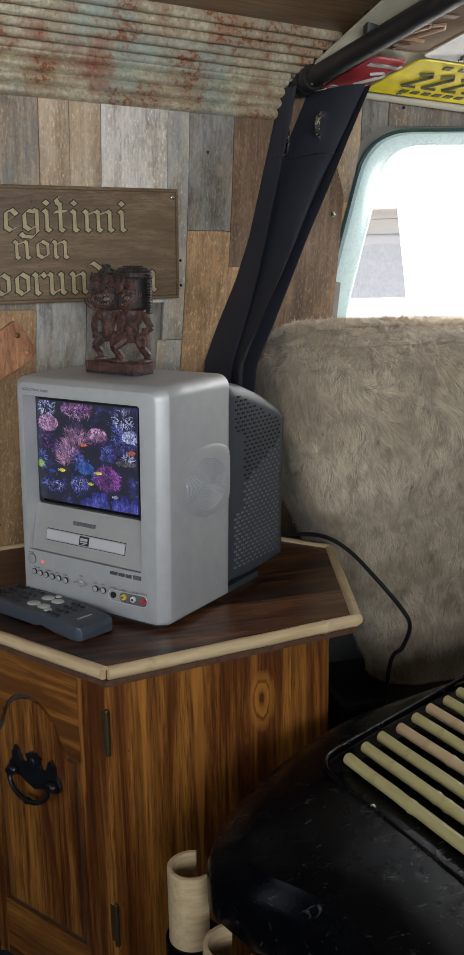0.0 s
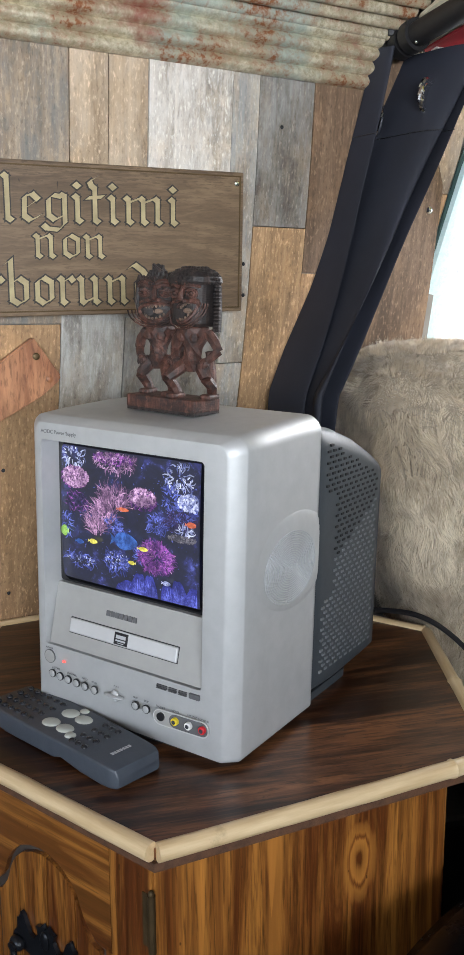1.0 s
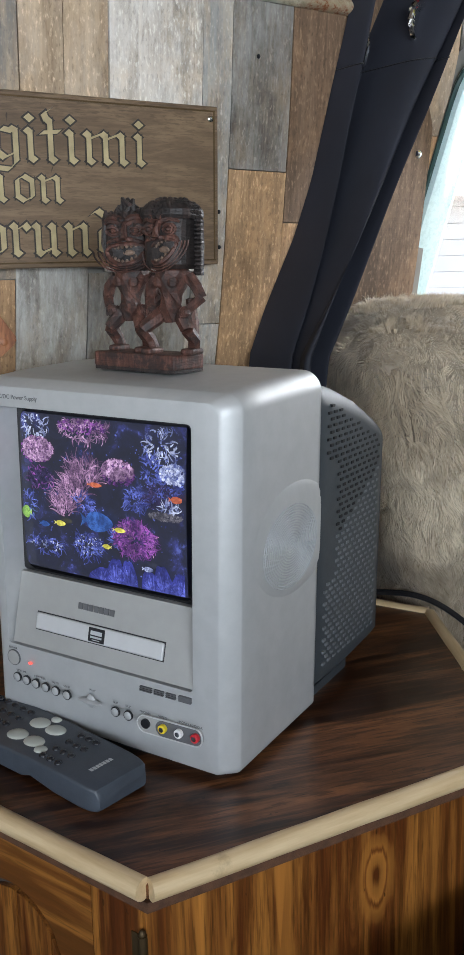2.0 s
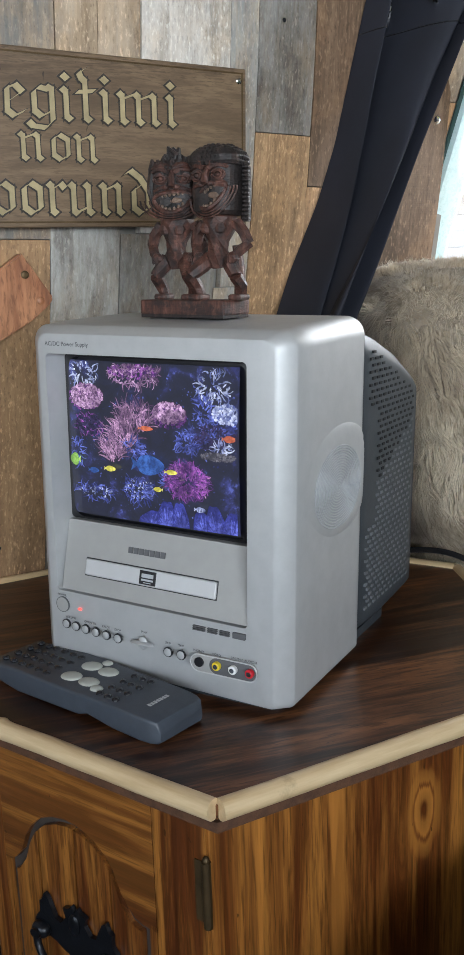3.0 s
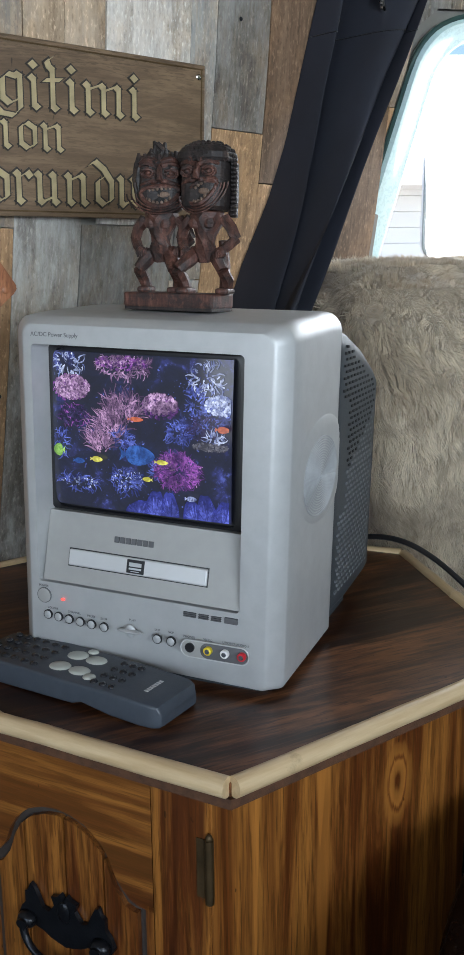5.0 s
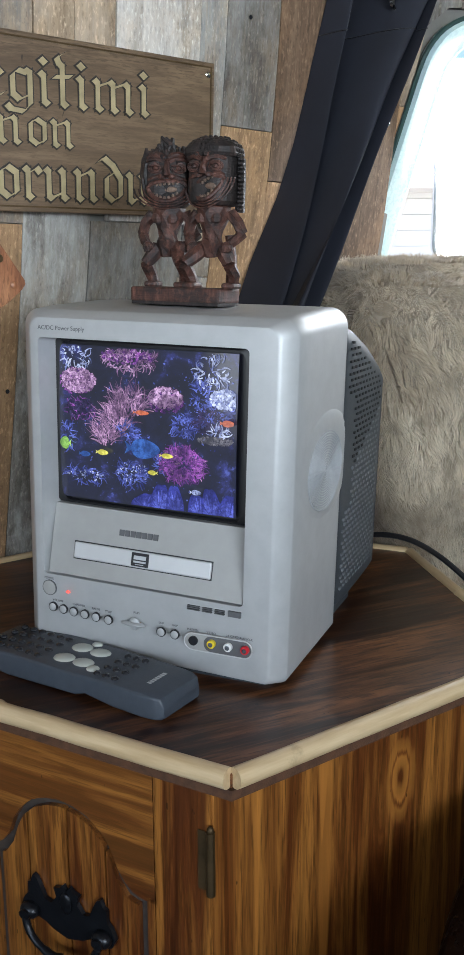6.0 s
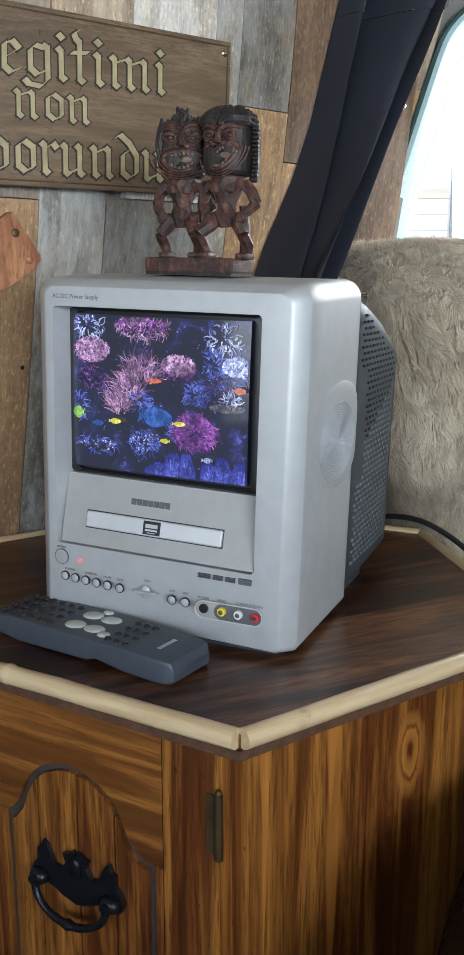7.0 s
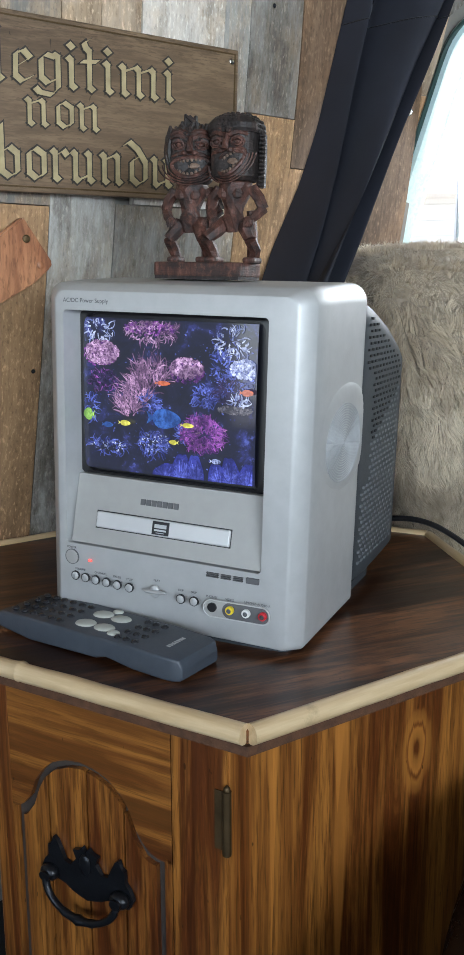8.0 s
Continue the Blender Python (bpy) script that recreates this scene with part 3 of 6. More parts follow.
prism(bm, outline[::-1], Matrix.Translation((0, -0.0045, 0)), 0.0042)
for sx in (-1, 1):
    ball(bm, (sx * 0.034, -0.008, -0.004), 0.0085, 0.007, 0.0085, 14, 8)
    cyl(bm, (sx * 0.034, -0.004, -0.004), (0, -1, 0), 0.005, 0.012, 12)
ball(bm, (0, -0.005, 0.016), 0.006, 0.003, 0.012, 10, 6)
bm.to_mesh(pull.data)
bm.free()
pull.data.shade_smooth()
pull.data.set_sharp_from_angle(angle=radians(40))
pull.matrix_basis = Matrix.Translation((0.110, 0.0, 0.350)) @ Matrix.Diagonal((1.16, 1.0, 0.92, 1.0))
bm = bmesh.new()
pts, rad = [], []
for k in range(25):
    a = math.pi * (1 + k / 24)
    pts.append((0.034 * math.cos(a), -0.013 - 0.004 * abs(math.sin(a)), -0.006 + 0.029 * math.sin(a)))
    rad.append(0.0033 + 0.0022 * max(0, 1 - abs(k - 12) / 1.4) + 0.0014 * (max(0, 1 - abs(abs(k - 12) - 2.6) / 0.8)))
tube(bm, pts, rad, 12)
part("bail", bm, M_IRON, pull, "", True)
for zc in (0.452, 0.185):
    bm = bmesh.new()
    cyl(bm, (0, 0, -0.028), (0, 0, 1), 0.0036, 0.056, 12)
    ball(bm, (0, 0, 0.029), 0.003, 0.003, 0.004, 10, 6)
    box(bm, -0.012, -0.002, 0.001, 0.003, -0.026, 0.026)
    part("hinge", bm, M_BRASS_DARK, door, "aged brass hinge", True, Matrix.Translation((L + 0.001, -0.003, zc)))

# ---- television with disc player ----
TVM = Matrix((Vector((0.676, -0.737, 0)), Vector((0.737, 0.676, 0)), Vector((0, 0, 1)))).transposed().to_4x4()
TVM.translation = Vector((0.272, 1.035, TOPZ)) + Vector((0.676, -0.737, 0)) * -0.083
TVM = TVM @ Matrix.Rotation(radians(1.6), 4, "Y")
tv = thing("television", TVM, "silver portable tube television with built-in disc player", "television")


def tv_ring(d, hw, z0, z1, r, x=0.0):
    return [(x + px, d, pz) for px, pz in rrect(-hw, hw, z0, z1, r, 9, 0.006)]


# front shell: outer skin with a broad chamfer, opening for the tube and player
OX0, OX1, OZ0, OZ1 = -0.1120, 0.0842, 0.075, 0.2885
CX = -0.0060
bm = bmesh.new()
skin = [tv_ring(*q, CX) for q in ((0.132, 0.1275, 0.010, 0.3160, 0.017), (0.134, 0.1275, 0.009, 0.3175, 0.018), (0.10, 0.1275, 0.009, 0.3175, 0.017), (0.03, 0.1275, 0.009, 0.3148, 0.016), (0.0005, 0.1275, 0.009, 0.3122, 0.0145), (-0.0010, 0.1268, 0.009, 0.3116, 0.0140), (-0.0108, 0.1165, 0.0095, 0.3065, 0.011), (-0.0122, 0.1145, 0.0105, 0.3052, 0.0105), (-0.0125, 0.1128, 0.012, 0.3042, 0.010))]
hole = [(px, -0.0125, pz) for px, pz in rrect(OX0, OX1, OZ0, OZ1, 0.004, 9)]
hole_in = [(px, 0.010, pz) for px, pz in rrect(OX0 + 0.005, OX1 - 0.001, OZ0, OZ1 - 0.001, 0.004, 9)]
loft(bm, skin + [hole, hole_in], True, False, False)
for v in bm.verts:
    if v.co.y < -0.004 and v.co.z < 0.075:
        v.co.y -= 0.006 * (1 - (v.co.x / 0.125) ** 2) * (1 - abs(v.co.z - 0.04) / 0.04)
body = part("front_shell", bm, M_SILVER, tv, "silver plastic front shell", True)
body.data.set_sharp_from_angle(angle=radians(27))
bm = bmesh.new()
loft(bm, [tv_ring(*q, CX) for q in ((0.128, 0.1190, 0.020, 0.300, 0.022), (0.138, 0.1245, 0.024, 0.3070, 0.024), (0.150, 0.1268, 0.025, 0.3055, 0.024), (0.185, 0.1275, 0.024, 0.2980, 0.024), (0.228, 0.1280, 0.026, 0.2830, 0.022), (0.272, 0.1280, 0.028, 0.2610, 0.018), (0.286, 0.1275, 0.029, 0.2520, 0.016), (0.296, 0.1205, 0.036, 0.2400, 0.016))])
part("rear_shell", bm, M_GREYDARK, tv, "dark grey ventilated rear shell", True)
# vent slots are solid bars; the shade inside the upper ones is black colour
bm, bm_dark = bmesh.new(), bmesh.new()
for col in range(11):
    for row in range(44):
        d = 0.150 + col * 0.0120 + (0.006 if row % 2 else 0)
        z = 0.042 + row * 0.0059
        if z > 0.288 - (d - 0.150) * 0.40 or d > 0.274 or (d < 0.172 and 0.12 < z < 0.235):
            continue
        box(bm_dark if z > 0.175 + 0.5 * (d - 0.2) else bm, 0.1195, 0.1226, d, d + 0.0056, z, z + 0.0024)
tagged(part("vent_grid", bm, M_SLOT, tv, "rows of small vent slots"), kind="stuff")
tagged(part("vent_grid", bm_dark, M_SLOT_SHADE, tv, "rows of vent slots with the shade of holes put in as black"), kind="stuff")
# foot under the shell, levelled to the table
bm = bmesh.new()
lean = math.tan(radians(1.6))
loft(bm, [[(px, py, z + px * lean * (z < 0.006)) for px, py in rrect(-0.112, 0.108, 0.000, 0.25, 0.012)] for z in (0.0, 0.012)])
part("foot", bm, M_GREYDARK, tv)

# speaker swelling, prouder towards the back, and its grille on the side
SPK = Matrix.Translation((0.1215, 0.088, 0.1826))
swell_h = lambda y: 0.0008 + 0.0017 * max(0.0, (y + 0.07) / 0.116)
bm = bmesh.new()
rings = []
for q, h in ((1.0, -0.2), (0.96, 0.2), (0.90, 0.55), (0.83, 0.85), (0.76, 1.0), (0.5, 1.0), (0.05, 1.0)):
    rings.append([(h * swell_h(y), y, z) for y, z in ((min(0.072 * q * math.cos(a), 0.0455), 0.049 * q * math.sin(a)) for a in (2 * math.pi * j / 48 for j in range(48)))])
loft(bm, rings)
part("speaker_swell", bm, M_SILVER, tv, "", True, SPK)
bm = bmesh.new()
for k in range(16):
    q = 0.05 + 0.95 * k / 15
    pts = []
    for a in (2 * math.pi * j / 40 for j in range(42)):
        y = -0.010 + 0.0470 * q * math.cos(a)
        pts.append((swell_h(y) + 0.0002, y, -0.0046 + 0.035 * q * math.sin(a)))
    tube(bm, pts, 0.0006, 5, False)
part("speaker_grille", bm, plain("pale_grille_plastic", (0.36, 0.37, 0.38), 0.75), tv, "concentric speaker grille", True, SPK)

# tube: black surround and glowing picture
bm = bmesh.new()
o = [(px, 0.0075, pz) for px, pz in rrect(OX0 + 0.004, OX1 - 0.001, 0.1395, OZ1 - 0.001, 0.004)]
i1 = [(px, 0.0060, pz) for px, pz in rrect(-0.1025, 0.0745, 0.1420, 0.2852, 0.010)]
back = [(px, 0.012, pz) for px, pz in rrect(-0.1025, 0.0745, 0.1420, 0.2852, 0.010)]
loft(bm, [o, i1, back], True, False, True)
part("tube_surround", bm, M_BLACK, tv, "black tube surround")


def reef_material():
    """The lit picture of a coral reef: dark blue water, clumps in pink and violet, sea fans, small fishes."""
    mat, nt, b = material("reef_picture")
    tc = nt.nodes.new("ShaderNodeTexCoord")
    mp = nt.nodes.new("ShaderNodeMapping")
    nt.links.new(tc.outputs["Object"], mp.inputs["Vector"])
    V = mp.outputs["Vector"]
    sep = nt.nodes.new("ShaderNodeSeparateXYZ")
    nt.links.new(V, sep.inputs[0])
    X, Z = sep.outputs["X"], sep.outputs["Z"]
    fine = noise_tex(nt, V, 260.0, 4, 0.7)
    wide = noise_tex(nt, V, 45.0, 5, 0.65, 0.6)
    tex = nd(nt, "ShaderNodeTexVoronoi", Scale=170.0)
    nt.links.new(V, tex.inputs["Vector"])
    cell = tex.outputs["Distance"]
    wave = nd(nt, "ShaderNodeTexWave", Scale=75.0, Distortion=9.0, Detail=3.0)
    wave.inputs["Detail Scale"].default_value = 1.6
    nt.links.new(V, wave.inputs["Vector"])
    c = ramp(nt, wide, [(0.40, (0.016, 0.018, 0.030)), (0.56, (0.020, 0.023, 0.050)), (0.66, (0.035, 0.040, 0.16)), (0.78, (0.09, 0.11, 0.42))])
    c = mix(nt, ramp(nt, maths(nt, "MULTIPLY", fine, wide), [(0.34, grey(0)), (0.42, grey(0.6))]), c, (0.14, 0.18, 0.60))
    b.inputs["Base Color"].default_value = (0.02, 0.02, 0.025, 1)
    b.inputs["Roughness"].default_value = 0.08
    nt.links.new(c, b.inputs["Emission Color"])
    b.inputs["Emission Strength"].default_value = 0.55
    return mat


bm = bmesh.new()
N = 14
rows = [[(-0.0895 + 0.171 * i / N, 0.0065 - 0.0035 * (1 - ((2 * i / N - 1) ** 2 + (2 * j / N - 1) ** 2) / 2), -0.0685 + 0.137 * j / N) for i in range(N + 1)] for j in range(N + 1)]
loft(bm, rows, False)
M_REEF = reef_material()
part("picture_tube", bm, M_REEF, tv, "lit screen showing a coral reef", True, Matrix.Translation((-0.0135, 0, 0.2137)))

def glow(name, lo, hi, power=1.0):
    """Lit phosphor colours, a little different from piece to piece."""
    mat, nt, b = material(name)
    gi = nt.nodes.new("ShaderNodeNewGeometry")
    c = ramp(nt, gi.outputs["Random Per Island"], [(0.0, lo), (1.0, hi)])
    c = mix(nt, ramp(nt, noise_tex(nt, coords(nt), 330.0, 4, 0.7), [(0.36, grey(0.75)), (0.60, grey(0))]), c, tuple(x * 0.25 for x in lo))
    c = mix(nt, ramp(nt, noise_tex(nt, coords(nt), 75.0, 3, 0.6), [(0.40, grey(0.7)), (0.58, grey(0))]), c, tuple(x * 0.35 for x in lo))
    nt.links.new(c, b.inputs["Emission Color"])
    b.inputs["Base Color"].default_value = (0.02, 0.02, 0.025, 1)
    b.inputs["Roughness"].default_value = 0.1
    b.inputs["Emission Strength"].default_value = power * 0.72
    return mat


def tube_face(x, z, lift):
    """A point just before the tube's bowed face."""
    u, w = x / 0.0855, z / 0.0685
    return (min(max(x, -0.0885), 0.0805), 0.0065 - 0.0035 * (1 - (u * u + w * w) / 2) - 0.00025 - lift, min(max(z, -0.0675), 0.0675))


screen = bpy.data.objects["picture_tube"]
prnd = random.Random(21)


def blade(bm, x, z, a, ln, w, lift, bend=0.0):
    """One tapering tentacle drawn on the face."""
    prev = None
    for k in range(5):
        t = k / 4
        aa = a + bend * t
        px, pz = x + ln * t * math.cos(aa), z + ln * t * math.sin(aa)
        nx, nz = -math.sin(aa) * w * (1 - 0.55 * t), math.cos(aa) * w * (1 - 0.55 * t)
        cur = [bm.verts.new(tube_face(px + nx, pz + nz, lift)), bm.verts.new(tube_face(px - nx, pz - nz, lift))]
        if prev:
            bm.faces.new((prev[0], cur[0], cur[1], prev[1]))
        prev = cur


def dot(bm, x, z, rx, rz, lift, n=7, turn=0.0):
    bm.faces.new([bm.verts.new(tube_face(x + rx * math.cos(a) * math.cos(turn) - rz * math.sin(a) * math.sin(turn), z + rx * math.cos(a) * math.sin(turn) + rz * math.sin(a) * math.cos(turn), lift)) for a in (2 * math.pi * k / n for k in range(n))][::-1])


def coral(kind, x, z, rx, rz, mat, count, name="coral", lift=0.0002):
    bm = bmesh.new()
    for k in range(count):
        a, r = prnd.uniform(0, 2 * math.pi), math.sqrt(prnd.random())
        px, pz = x + rx * r * math.cos(a), z + rz * r * math.sin(a)
        lf = lift + 0.0000009 * k
        if kind == "anemone":
            blade(bm, px, pz, math.pi * 0.56 + prnd.uniform(-0.6, 0.6) - 0.8 * math.cos(a) * r, prnd.uniform(0.008, 0.018), prnd.uniform(0.0004, 0.00075), lf, prnd.uniform(-0.8, 0.8))
        elif kind == "bumps":
            q = prnd.uniform(0.0006, 0.0017)
            dot(bm, px, pz, q, q * prnd.uniform(0.6, 1.0), lf, 6, prnd.uniform(0, 3))
        elif kind == "branch":
            blade(bm, px, pz, a + prnd.uniform(-0.7, 0.7), prnd.uniform(0.003, 0.008), prnd.uniform(0.0004, 0.0009), lf, prnd.uniform(-1.2, 1.2))
        elif kind == "specks":
            q = prnd.uniform(0.0002, 0.0008)
            dot(bm, px, pz, q * prnd.uniform(1, 2.2), q, lf, 5, prnd.uniform(0, 3))
    return part(name, bm, mat, screen)


G_PINK = glow("pink_coral_light", (0.13, 0.055, 0.16), (0.80, 0.52, 0.80))
G_ROSE = glow("rose_anemone_light", (0.10, 0.045, 0.13), (0.70, 0.42, 0.66))
G_VIOLET = glow("violet_coral_light", (0.06, 0.02, 0.14), (0.42, 0.12, 0.52))
G_BLUE = glow("blue_coral_light", (0.015, 0.02, 0.14), (0.20, 0.26, 0.85))
G_ICE = glow("ice_coral_light", (0.10, 0.14, 0.42), (0.85, 0.92, 1.15))
G_SAND = glow("grey_sand_light", (0.05, 0.05, 0.07), (0.20, 0.19, 0.22))
G_GREEN = glow("green_fish_light", (0.25, 0.55, 0.10), (0.55, 0.85, 0.20))
G_DIM = glow("dim_rock_light", (0.008, 0.007, 0.03), (0.07, 0.05, 0.16))
G_YELLOW = glow("yellow_fish_light", (0.80, 0.74, 0.06), (0.95, 0.92, 0.30))
G_ROYAL = glow("royal_fish_light", (0.03, 0.09, 0.36), (0.07, 0.20, 0.60))
G_CLAM = glow("clam_light", (0.030, 0.035, 0.22), (0.045, 0.055, 0.34))
G_EDGE = glow("clam_edge_light", (0.03, 0.035, 0.25), (0.18, 0.22, 0.85))
G_ORANGE = glow("orange_fish_light", (0.70, 0.14, 0.06), (0.85, 0.30, 0.15))
G_DARK = glow("dark_gap_light", (0.004, 0.004, 0.014), (0.012, 0.012, 0.04))
for kind, x, z, rx, rz, mat_, cnt in (
        ("specks", 0.0, 0.0, 0.084, 0.066, G_BLUE, 130), ("specks", 0.05, 0.028, 0.032, 0.034, G_BLUE, 160),
        ("branch", -0.072, 0.058, 0.014, 0.009, G_ICE, 55), ("bumps", -0.020, 0.061, 0.026, 0.0060, G_VIOLET, 220), ("branch", -0.018, 0.058, 0.026, 0.0075, G_PINK, 170),
        ("bumps", -0.071, 0.037, 0.019, 0.0115, G_VIOLET, 200), ("bumps", -0.069, 0.038, 0.018, 0.0105, G_PINK, 620), ("bumps", -0.067, 0.013, 0.015, 0.009, G_DIM, 260), ("branch", -0.067, 0.013, 0.013, 0.007, G_VIOLET, 50),
        ("branch", 0.058, 0.052, 0.013, 0.013, G_ICE, 70), ("branch", 0.049, 0.033, 0.006, 0.012, G_BLUE, 60), ("bumps", 0.071, 0.031, 0.013, 0.0085, G_ICE, 300), ("branch", 0.066, 0.022, 0.012, 0.006, G_BLUE, 80),
        ("branch", 0.034, 0.0055, 0.009, 0.007, G_BLUE, 90), ("branch", 0.056, 0.012, 0.014, 0.008, G_DIM, 90), ("specks", 0.063, -0.004, 0.016, 0.0035, G_SAND, 420), ("branch", 0.066, 0.003, 0.010, 0.003, G_ICE, 30),
        ("bumps", 0.017, 0.026, 0.017, 0.010, G_VIOLET, 160), ("bumps", 0.017, 0.029, 0.016, 0.0085, G_PINK, 480),
        ("anemone", -0.018, 0.019, 0.015, 0.010, G_ROSE, 120), ("anemone", -0.031, 0.004, 0.012, 0.011, G_ROSE, 95), ("anemone", -0.041, -0.010, 0.010, 0.008, G_ROSE, 75),
        ("branch", -0.018, -0.003, 0.009, 0.006, G_BLUE, 50), ("branch", -0.016, -0.040, 0.015, 0.010, G_BLUE, 110), ("specks", -0.014, -0.038, 0.015, 0.010, G_ICE, 70),
        ("branch", -0.064, -0.047, 0.020, 0.005, G_BLUE, 80), ("specks", -0.062, -0.046, 0.020, 0.005, G_ICE, 60), ("branch", -0.080, -0.012, 0.006, 0.012, G_BLUE, 45), ("branch", 0.015, -0.028, 0.007, 0.007, G_BLUE, 45),
        ("bumps", 0.034, -0.027, 0.019, 0.013, G_DIM, 200), ("branch", 0.034, -0.027, 0.0195, 0.0135, G_VIOLET, 420), ("branch", 0.034, -0.026, 0.017, 0.011, G_ROSE, 60)):
    coral(kind, x, z, rx, rz, mat_, cnt, lift=0.0002 + 0.00004 * (len(screen.children)))
# ruffled blue clams along the lower edge
for x, rx, rz, tip in ((-0.002, 0.014, 0.012, 0.4), (0.0120, 0.010, 0.022, 0.25), (0.0268, 0.0085, 0.022, -0.1), (0.049, 0.010, 0.016, -0.3), (0.061, 0.0095, 0.023, -0.3), (0.0755, 0.010, 0.019, 0.3)):
    base = 0.0014 + 0.00002 * len(screen.children)
    bm = bmesh.new()
    petal = [(x + rx * math.cos(a) + tip * rx * math.sin(a) ** 2, -0.0675 + rz * math.sin(a) * (1 + 0.05 * math.sin(7 * a))) for a in (math.pi * k / 22 for k in range(23))]
    bm.faces.new([bm.verts.new(tube_face(px, pz, base)) for px, pz in petal][::-1])
    clam = part("clam", bm, G_CLAM, screen)
    bm = bmesh.new()
    for k in range(26):
        a = math.pi * (k + 0.5) / 26
        q = prnd.uniform(0.55, 0.93)
        blade(bm, x + 0.35 * rx * math.cos(a), -0.0675, math.atan2(rz * math.sin(a), 0.65 * rx * math.cos(a) + tip * rx * math.sin(a) ** 2), q * math.hypot(rz * math.sin(a), 0.65 * rx * math.cos(a)), prnd.uniform(0.0003, 0.0010), base + 0.00001 + 0.0000003 * k)
    part("clam_ribs", bm, G_EDGE, screen)


def fish(x, z, ln, tall, mat_, face=1, stripe=None):
    lf = 0.0032 + 0.00002 * len(screen.children)
    bm = bmesh.new()
    body_ = [(ln * 0.5 * math.cos(a), tall * 0.5 * math.sin(a) * (1 - 0.25 * math.cos(a))) for a in (2 * math.pi * k / 20 for k in range(20))]
    bm.faces.new([bm.verts.new(tube_face(x + face * px, z + pz, lf)) for px, pz in (body_ if face < 0 else body_[::-1])])
    tail = [(-ln * 0.42, 0), (-ln * 0.72, tall * 0.34), (-ln * 0.64, 0), (-ln * 0.72, -tall * 0.34)]
    bm.faces.new([bm.verts.new(tube_face(x + face * px, z + pz, lf + 0.00001)) for px, pz in (tail if face < 0 else tail[::-1])])
    part("fish", bm, mat_, screen)
    if stripe:
        bm = bmesh.new()
        for k in range(4):
            px = -ln * 0.25 + k * ln * 0.16
            blade(bm, x + face * px, z - tall * 0.32, math.pi / 2, tall * 0.66, ln * 0.025, lf + 0.00003)
        part("stripe", bm, stripe, screen)


fish(-0.0820, -0.018, 0.0100, 0.0110, G_GREEN, -1)
fish(-0.0420, -0.023, 0.0105, 0.0050, G_YELLOW, 1)
fish(0.0210, -0.020, 0.0110, 0.0042, G_YELLOW, 1)
fish(0.0060, -0.036, 0.0080, 0.0042, G_YELLOW, -1)
fish(0.0000, -0.016, 0.0280, 0.0170, G_ROYAL, 1)
fish(-0.0600, -0.026, 0.0100, 0.0050, G_ROYAL, 1)
fish(0.0760, 0.012, 0.0110, 0.0055, G_ORANGE, 1)
fish(-0.0030, 0.015, 0.0130, 0.0040, G_ORANGE, 1)
fish(0.0480, -0.049, 0.0090, 0.0045, G_ICE, 1, G_DARK)


# player panel under the picture
bm = bmesh.new()
a = [(OX0 + 0.0040, 0.004, 0.1385), (OX1 - 0.0015, 0.004, 0.1385), (OX1 - 0.0015, -0.0105, 0.0765), (OX0 + 0.0040, -0.0105, 0.0765)]
loft(bm, [a, [(x, y + 0.03, z) for x, y, z in a]])
panel = part("player_panel", bm, M_SILVER_FLAT, tv, "flat grey player panel")


def on_panel(x, z, proud=0.0):
    """A point on the leaning player panel."""
    t = (0.1385 - z) / (0.1385 - 0.0765)
    return Vector((x, 0.004 - 0.0145 * t - proud, z))


def leaned(x, z, proud=0.0):
    return Matrix.Translation(on_panel(x, z, proud)) @ Matrix.Rotation(radians(-12.7), 4, "X")


bm = bmesh.new()
box(bm, -0.0684, 0.0684, -0.0003, 0.006, -0.0083, 0.0083, 0.0001)
part("tray_recess", bm, M_BLACK, tv, "", False, leaned(-0.0155, 0.0995))
bm = bmesh.new()
box(bm, -0.0675, 0.0675, -0.0022, 0.004, -0.0073, 0.0073, 0.0012)
tray = part("disc_tray", bm, M_TRAY, tv, "bright silver disc tray front", False, leaned(-0.0155, 0.0995))
bm = bmesh.new()
box(bm, -0.0085, 0.0085, -0.0028, 0.0, -0.006, 0.006, 0.0004)
part("badge", bm, M_BLACK, tray, "dark badge")
bm = bmesh.new()
for x0, x1, z0, z1 in ((-0.006, 0.006, 0.0, 0.0034), (-0.006, 0.006, -0.0028, -0.0012), (-0.004, 0.004, -0.0046, -0.0040)):
    box(bm, x0, x1, -0.0031, -0.002, z0, z1)
part("badge_mark", bm, M_PRINTPALE, tray)
for k in range(7):
    bm = bmesh.new()
    x = -0.019 + k * 0.0056
    box(bm, x, x + 0.0047, -0.0010, 0.001, -0.0027, 0.0027, 0.0003)
    part("maker_mark", bm, M_PRINT, tv, "", False, leaned(-0.0205, 0.1200))

BELLY = lambda x, z: -0.0125 - 0.006 * (1 - (x / 0.125) ** 2) * (1 - abs(z - 0.04) / 0.04)


